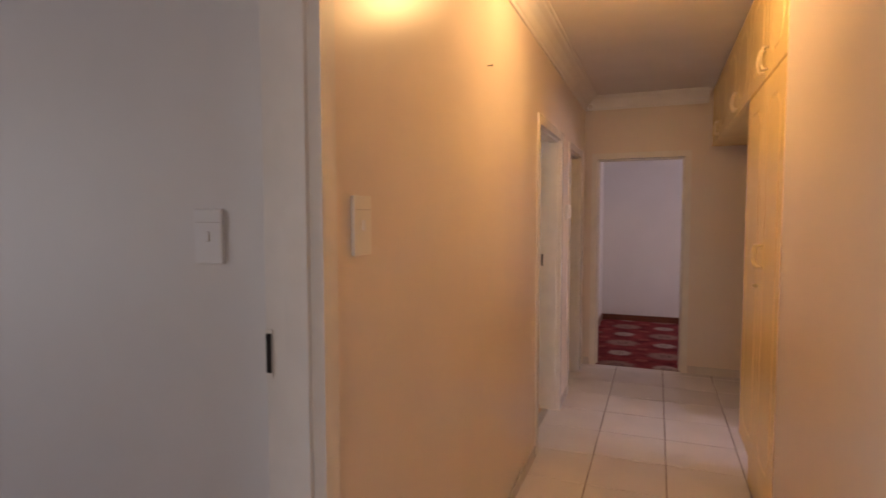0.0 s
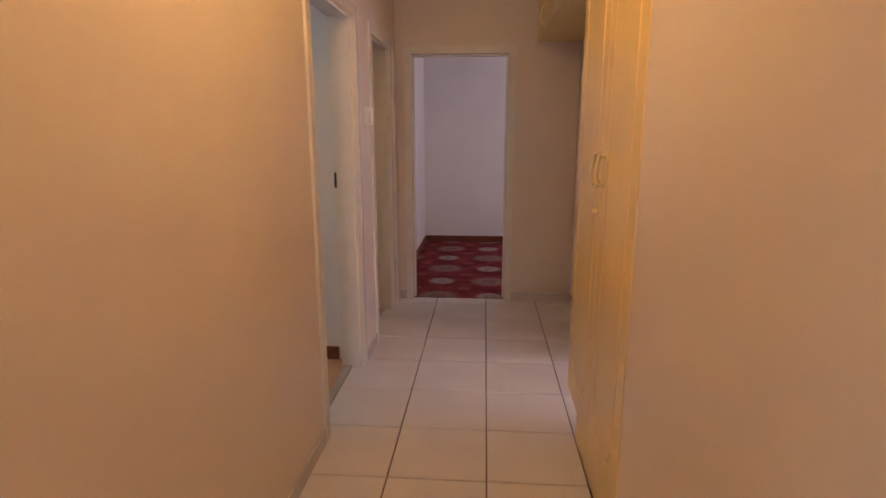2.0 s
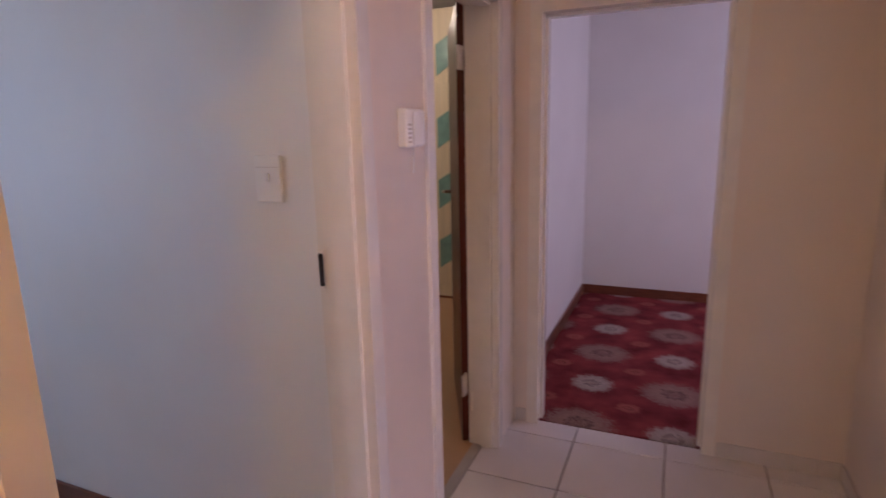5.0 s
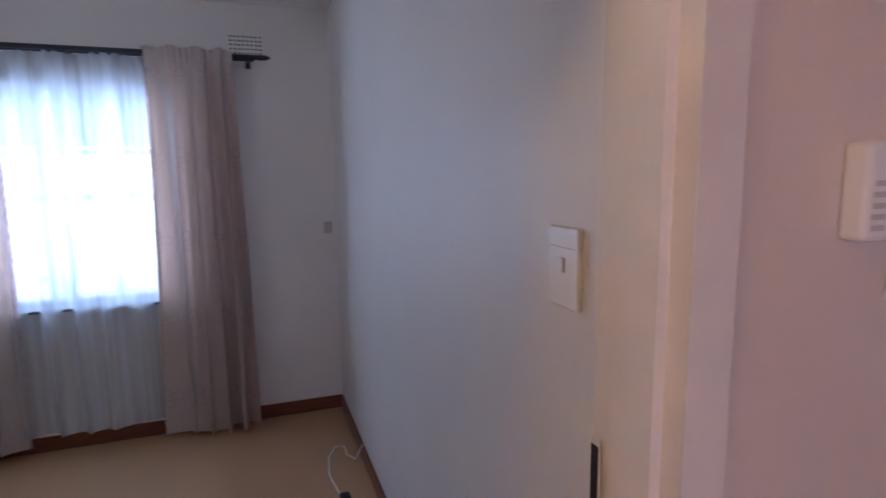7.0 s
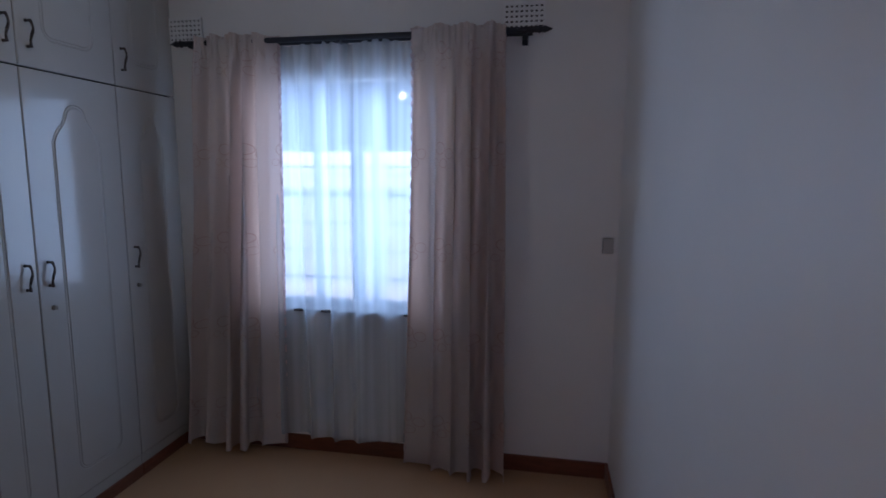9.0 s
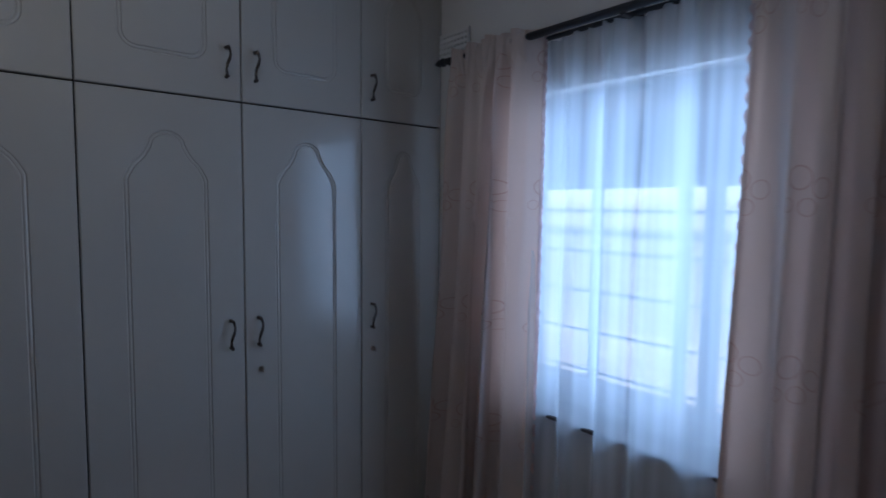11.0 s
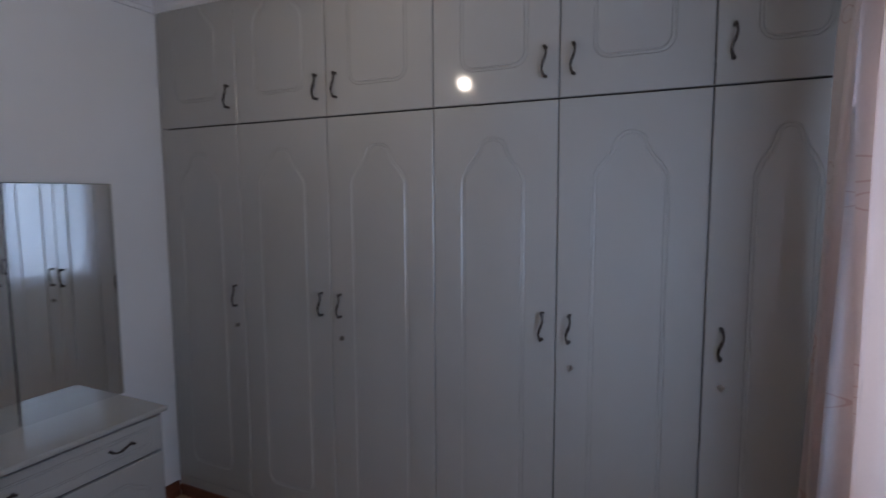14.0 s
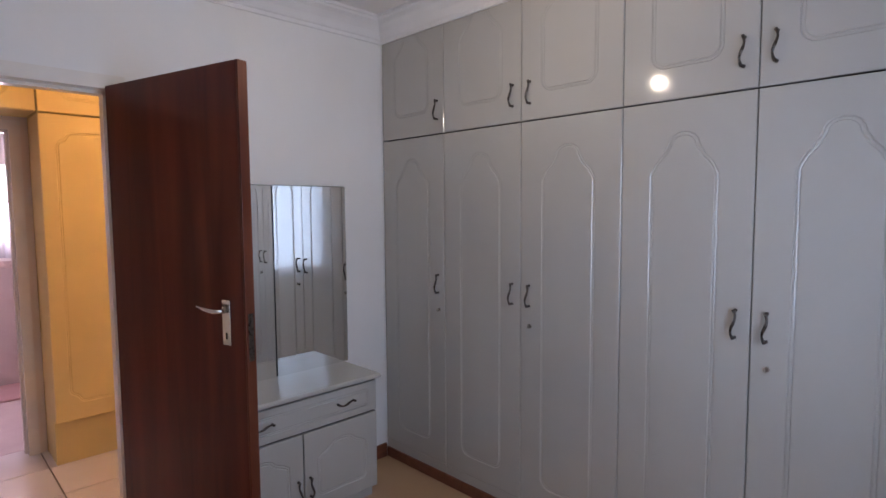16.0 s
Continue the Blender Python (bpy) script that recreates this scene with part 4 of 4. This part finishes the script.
# ---- carpet ----
def carpet_mat():
    m = mat("red_patterned_carpet", (0.15, 0.012, 0.018), 0.95, var=0.3, scale=5, bump=0.25, grain=400, spec=0.1)
    nt = m.node_tree
    n, l = nt.nodes, nt.links
    tc = n["Texture Coordinate"]
    rp0 = n["Color Ramp"]
    rp0.color_ramp.elements[0].color, rp0.color_ramp.elements[1].color = (0.10, 0.013, 0.016, 1), (0.27, 0.050, 0.052, 1)
    col = rp0.outputs[0]
    wob = n.new("ShaderNodeTexNoise")
    wob.inputs["Scale"].default_value, wob.inputs["Detail"].default_value = 60, 4
    l.new(tc.outputs["Object"], wob.inputs["Vector"])
    sets = (((0.33, 1.99), (0.92, 1.0), (0.135, 0.125), (0.44, 0.37, 0.33)), ((0.79, 2.49), (0.92, 1.0), (0.135, 0.125), (0.44, 0.37, 0.33)),
            ((0.33, 2.49), (0.92, 1.0), (0.20, 0.17), (0.32, 0.20, 0.17)), ((0.79, 1.99), (0.92, 1.0), (0.20, 0.17), (0.32, 0.20, 0.17)),
            ((0.56, 2.24), (0.46, 0.5), (0.075, 0.06), (0.36, 0.10, 0.085)))
    for (ox, oy), (sx, sy), (rx, ry), c in sets:
        a = n.new("ShaderNodeVectorMath")
        a.operation = "MULTIPLY_ADD"
        a.inputs[1].default_value, a.inputs[2].default_value = (1 / sx, 1 / sy, 0), (0.5 - ox / sx, 0.5 - oy / sy, 0)
        l.new(tc.outputs["Object"], a.inputs[0])
        f = n.new("ShaderNodeVectorMath")
        f.operation = "FRACTION"
        l.new(a.outputs[0], f.inputs[0])
        b = n.new("ShaderNodeVectorMath")
        b.operation = "MULTIPLY_ADD"
        b.inputs[1].default_value, b.inputs[2].default_value = (sx / rx, sy / ry, 0), (-0.5 * sx / rx, -0.5 * sy / ry, 0)
        l.new(f.outputs[0], b.inputs[0])
        ln = n.new("ShaderNodeVectorMath")
        ln.operation = "LENGTH"
        l.new(b.outputs[0], ln.inputs[0])
        ad = n.new("ShaderNodeMath")
        ad.operation = "MULTIPLY_ADD"
        l.new(wob.outputs[0], ad.inputs[0])
        ad.inputs[1].default_value = 0.9
        sep, ang, many, wave, pet = (n.new(k) for k in ("ShaderNodeSeparateXYZ", "ShaderNodeMath", "ShaderNodeMath", "ShaderNodeMath", "ShaderNodeMath"))
        ang.operation, many.operation, wave.operation, pet.operation = "ARCTAN2", "MULTIPLY", "SINE", "MULTIPLY_ADD"
        l.new(b.outputs[0], sep.inputs[0])
        l.new(sep.outputs[0], ang.inputs[0])
        l.new(sep.outputs[1], ang.inputs[1])
        l.new(ang.outputs[0], many.inputs[0])
        many.inputs[1].default_value = 10.0
        l.new(many.outputs[0], wave.inputs[0])
        l.new(wave.outputs[0], pet.inputs[0])
        pet.inputs[1].default_value = 0.03
        l.new(ln.outputs["Value"], pet.inputs[2])
        l.new(pet.outputs[0], ad.inputs[2])
        r = n.new("ShaderNodeValToRGB")
        els = r.color_ramp.elements
        els[0].position, els[0].color = 0.38, (0.10, 0.03, 0.03, 1)
        els[1].position, els[1].color = 0.55, (*c, 1)
        for p, cc in ((0.72, (*[v * 0.35 for v in c], 1)), (0.86, (*c, 1)), (1.1, (*[v * 0.8 for v in c], 1))):
            e = els.new(p)
            e.color = cc
        l.new(ad.outputs[0], r.inputs[0])
        k = n.new("ShaderNodeMapRange")
        k.inputs["From Min"].default_value, k.inputs["From Max"].default_value = 1.15, 1.45
        k.inputs["To Min"].default_value, k.inputs["To Max"].default_value = 0.85, 0.0
        l.new(ad.outputs[0], k.inputs[0])
        mx = n.new("ShaderNodeMix")
        mx.data_type = "RGBA"
        l.new(k.outputs[0], mx.inputs["Factor"])
        l.new(col, mx.inputs[6])
        l.new(r.outputs[0], mx.inputs[7])
        col = mx.outputs[2]
    l.new(col, n["Principled BSDF"].inputs["Base Color"])
    return m


tagged(mesh_ob("floor_carpet", boxes((-0.04, 3.2, 1.452, 3.95, -0.012, 0.004)), carpet_mat()), "red fitted carpet with pale medallions", "carpet", kind="structure")

# ---- room behind the third doorway: wardrobe with teal panels ----
TEAL = mat("teal_glass_panel", (0.20, 0.36, 0.33), 0.25, var=0.15, scale=12)
IVORY = mat("ivory_wardrobe", (0.78, 0.68, 0.50), 0.16, var=0.07, scale=2.0, stretch=(14, 14, 0.7), bump=0.01)


def ivory_leaf(parent, x, w, meets):
    """One pair of doors, upper and lower. meets: +1 where the leaf closes on its eastern side, -1 on its western."""
    for z0, z1, marks in ((0.13, 1.936, (0.48, 1.03, 1.57)), (1.948, 2.55, (2.19,))):
        h = z1 - z0
        d = part("door", groove_door(w - 0.004, h, 0.02, [(0.03, 0.03), (w - 0.034, 0.03), (w - 0.034, h - 0.03), (0.03, h - 0.03)], 0.002, 0.008), IVORY, parent)
        d.matrix_local = Matrix.Translation((x + w, -0.001, z0)) @ Matrix.Rotation(math.pi, 4, "Z")
        # on the leaf x runs west, so the closing side is low for an eastern one
        lo, hi = (0.10, 0.30) if meets > 0 else (w - 0.10, w - 0.30)
        for zc in marks:
            bm = bmesh.new()
            pts = [(lo, zc - z0 - 0.19), (hi, zc - z0 - 0.06), (hi, zc - z0 + 0.19), (lo, zc - z0 + 0.07)]
            f = bm.faces.new([bm.verts.new((a, 0.002, b)) for a, b in pts])
            r = bmesh.ops.extrude_face_region(bm, geom=[f])
            bmesh.ops.translate(bm, vec=(0, 0.004, 0), verts=[v for v in r["geom"] if isinstance(v, bmesh.types.BMVert)])
            part("inlay", bm, TEAL, d, "teal glass inlay")
        hx = 0.035 if meets > 0 else w - 0.039
        hd = part("handle", s_handle(0.11, 1.3), BRASS, d, "brassy wavy bar handle", True)
        hd.location = (hx, 0, 1.284 - z0 if z0 < 1 else 0.12)
        if z0 < 1 and meets < 0:
            k = part("lock", lock_bm(), BRASS, d)
            k.location = (hx, 0, 1.18 - z0)


BRASS = mat("dull_brass", (0.50, 0.40, 0.24), 0.3, metal=0.9, bump=0)
ward = thing("ivory_wardrobe", "ivory gloss wardrobe with slanted teal glass inlays", "wardrobe", pose(-2.55, 3.37, 0))
part("body", boxes((0, 1.6, 0.0, 0.525, 0.125, 2.55)), IVORY, ward)
part("plinth", boxes((0, 1.6, -0.012, 0.5, 0.022, 0.124)), IVORY, ward)
part("base_strip", boxes((0, 1.6, -0.014, 0.5, 0, 0.021)), SKIRT, ward, "dark brown base strip")
for k in range(4):
    ivory_leaf(ward, 0.4 * k, 0.4, 1 if k % 2 == 0 else -1)

# ---- bathroom ----
PINK = mat("pale_pink_wall_tile", (0.52, 0.42, 0.41), 0.25, var=0.05)
structure("wall_bathroom_dado", boxes((3.385, 3.399, -1.5, 0.6, 0, 1.04)), PINK, "pale pink bathroom wall tiling", "wall")
structure("trim_bathroom", boxes((3.38, 3.399, -1.5, 0.6, 1.042, 1.10)), mat("patterned_border", (0.55, 0.42, 0.40), 0.3, var=0.35, scale=30), "patterned tile border", "trim")
structure("floor_bathroom", boxes((1.60, 3.38, -1.5, 0.6, -0.012, 0.0)), PINK, "pale pink bathroom floor tiles", "floor")
mat_thing = thing("bath_mat", "dusty pink bath mat on the bathroom floor", "bath mat", pose(3.05, -0.8, 0.0))
part("pile", boxes((-0.25, 0.25, -0.4, 0.4, 0.0, 0.02), bevel=0.008), mat("pink_towelling", (0.42, 0.24, 0.24), 0.95, bump=0.4, grain=120), mat_thing)
bw = curtain("cafe_curtain", "white translucent bathroom window curtain", -1.28, -0.52, 3.37, 1.62, 1.14, 8, 0.012, SHEER, None, 9)
part("rod", tube([(3.37, -1.3, 1.625), (3.37, -0.5, 1.625)], 0.006, 8), STEEL, bw)

# ---- cable with plug on the floor ----
cable = thing("extension_cable", "cream extension cable with a black plug on the floor", "cable")
pts = [(-2.32, 0.072, 0.10), (-2.32, 0.06, 0.085), (-2.33, 0.03, 0.02), (-2.42, 0.0, 0.005), (-2.52, 0.0, 0.005), (-2.53, -0.05, 0.005), (-2.42, -0.10, 0.005), (-2.25, -0.12, 0.005), (-2.08, -0.10, 0.01), (-2.02, -0.09, 0.02)]
part("flex", tube(pts, 0.0045, 8), PLASTIC, cable, "", True)
pts2 = [(-1.95, -0.075, 0.012), (-1.93, -0.05, 0.006), (-1.80, 0.0, 0.005), (-1.68, 0.04, 0.005), (-1.55, 0.045, 0.005), (-1.42, 0.02, 0.005), (-1.30, -0.03, 0.005)]
part("flex", tube(pts2, 0.0045, 8), PLASTIC, cable, "", True)
pl = part("plug", boxes((-2.02, -1.955, -0.105, -0.055, 0.001, 0.042), bevel=0.010), BLACK, cable, "black three-pin plug", True)
for a in ((-2.0, -0.11), (-1.975, -0.11), (-1.988, -0.112)):
    part("pin", boxes((a[0] - 0.003, a[0] + 0.003, a[1] - 0.018, a[1] + 0.006, 0.018, 0.024)), CHROME, pl)

# ---- corridor floor tiles and tile skirting ----
structure("threshold_strip_1", boxes((-0.121, -0.074, D2[0] + 0.015, D2[1] - 0.015, -0.012, 0.003), bevel=0.002), mat("grey_threshold", (0.42, 0.38, 0.36), 0.5), "grey threshold strip in the doorway", "threshold")
structure("threshold_strip_2", boxes((-0.121, -0.074, D3[0] + 0.015, D3[1] - 0.015, -0.012, 0.003), bevel=0.002), mat("grey_threshold", (0.42, 0.38, 0.36), 0.5), "grey threshold strip in the doorway", "threshold")
TX = [-0.074, 0.337, 0.757, 1.177, 1.597]
tile_floor = tagged(new("floor_corridor"), "white glazed floor tiles with dark joints", "floor", kind="structure")
cache = {}


def tile(parent, x0, x1, y0, y1, z0=-0.012, z1=0.0, material=TILE, g=0.003, name="tile"):
    key = (round(x1 - x0, 3), round(y1 - y0, 3), round(z1 - z0, 3), material.name)
    if key not in cache:
        w, d, h = (x1 - x0) / 2 - g, (y1 - y0) / 2 - g, z1 - z0
        bm = boxes((-w, w, -d, d, -h, 0))
        top = [e for e in bm.edges if all(v.co.z > -1e-6 for v in e.verts)]
        bmesh.ops.bevel(bm, geom=top, offset=0.0018, segments=1, affect="EDGES")
        me = bpy.data.meshes.new(name)
        bm.to_mesh(me)
        bm.free()
        me.materials.append(material)
        cache[key] = me
    ob = new(name, cache[key])
    ob.parent = parent
    ob.location = ((x0 + x1) / 2, (y0 + y1) / 2, z1 + random.uniform(-0.0004, 0.0004))
    ob.rotation_euler = (random.uniform(-0.0008, 0.0008), random.uniform(-0.0008, 0.0008), 0)


rows = [0.09 + 0.404 * k for k in range(-16, 4)] + [1.452]
for y0, y1 in zip(rows, rows[1:]):
    for x0, x1 in zip(TX, TX[1:]):
        if x0 < 1.17 or y0 > -1.2:
            tile(tile_floor, x0, x1, y0, y1)

sk = tagged(new("baseboard_corridor"), "pale grey tile skirting along the corridor", "skirting", kind="structure")


def skirt_tiles(x0, x1, y0, y1):
    """Upright skirting tiles along a run; the run's long side sets the direction."""
    along_y = (y1 - y0) > (x1 - x0)
    a, b = (y0, y1) if along_y else (x0, x1)
    while a < b - 0.02:
        e = min(a + 0.404, b)
        if along_y:
            tile(sk, x0, x1, a, e, 0.0, 0.072, SKIRT_TILE, 0.0008, "skirting_tile")
        else:
            tile(sk, a, e, y0, y1, 0.0, 0.072, SKIRT_TILE, 0.0008, "skirting_tile")
        a = e


skirt_tiles(0.0, 0.011, D1[1] + 0.05, D2[0] - 0.05)
skirt_tiles(0.0, 0.011, D2[1] + 0.05, D3[0] - 0.05)
skirt_tiles(0.012, D4[0] - 0.05, 1.409, 1.42)
skirt_tiles(D4[1] + 0.05, 1.47, 1.409, 1.42)
skirt_tiles(1.459, 1.47, BATH[1] + 0.05, 1.408)
skirt_tiles(1.120, 1.131, -6.2, -1.71)
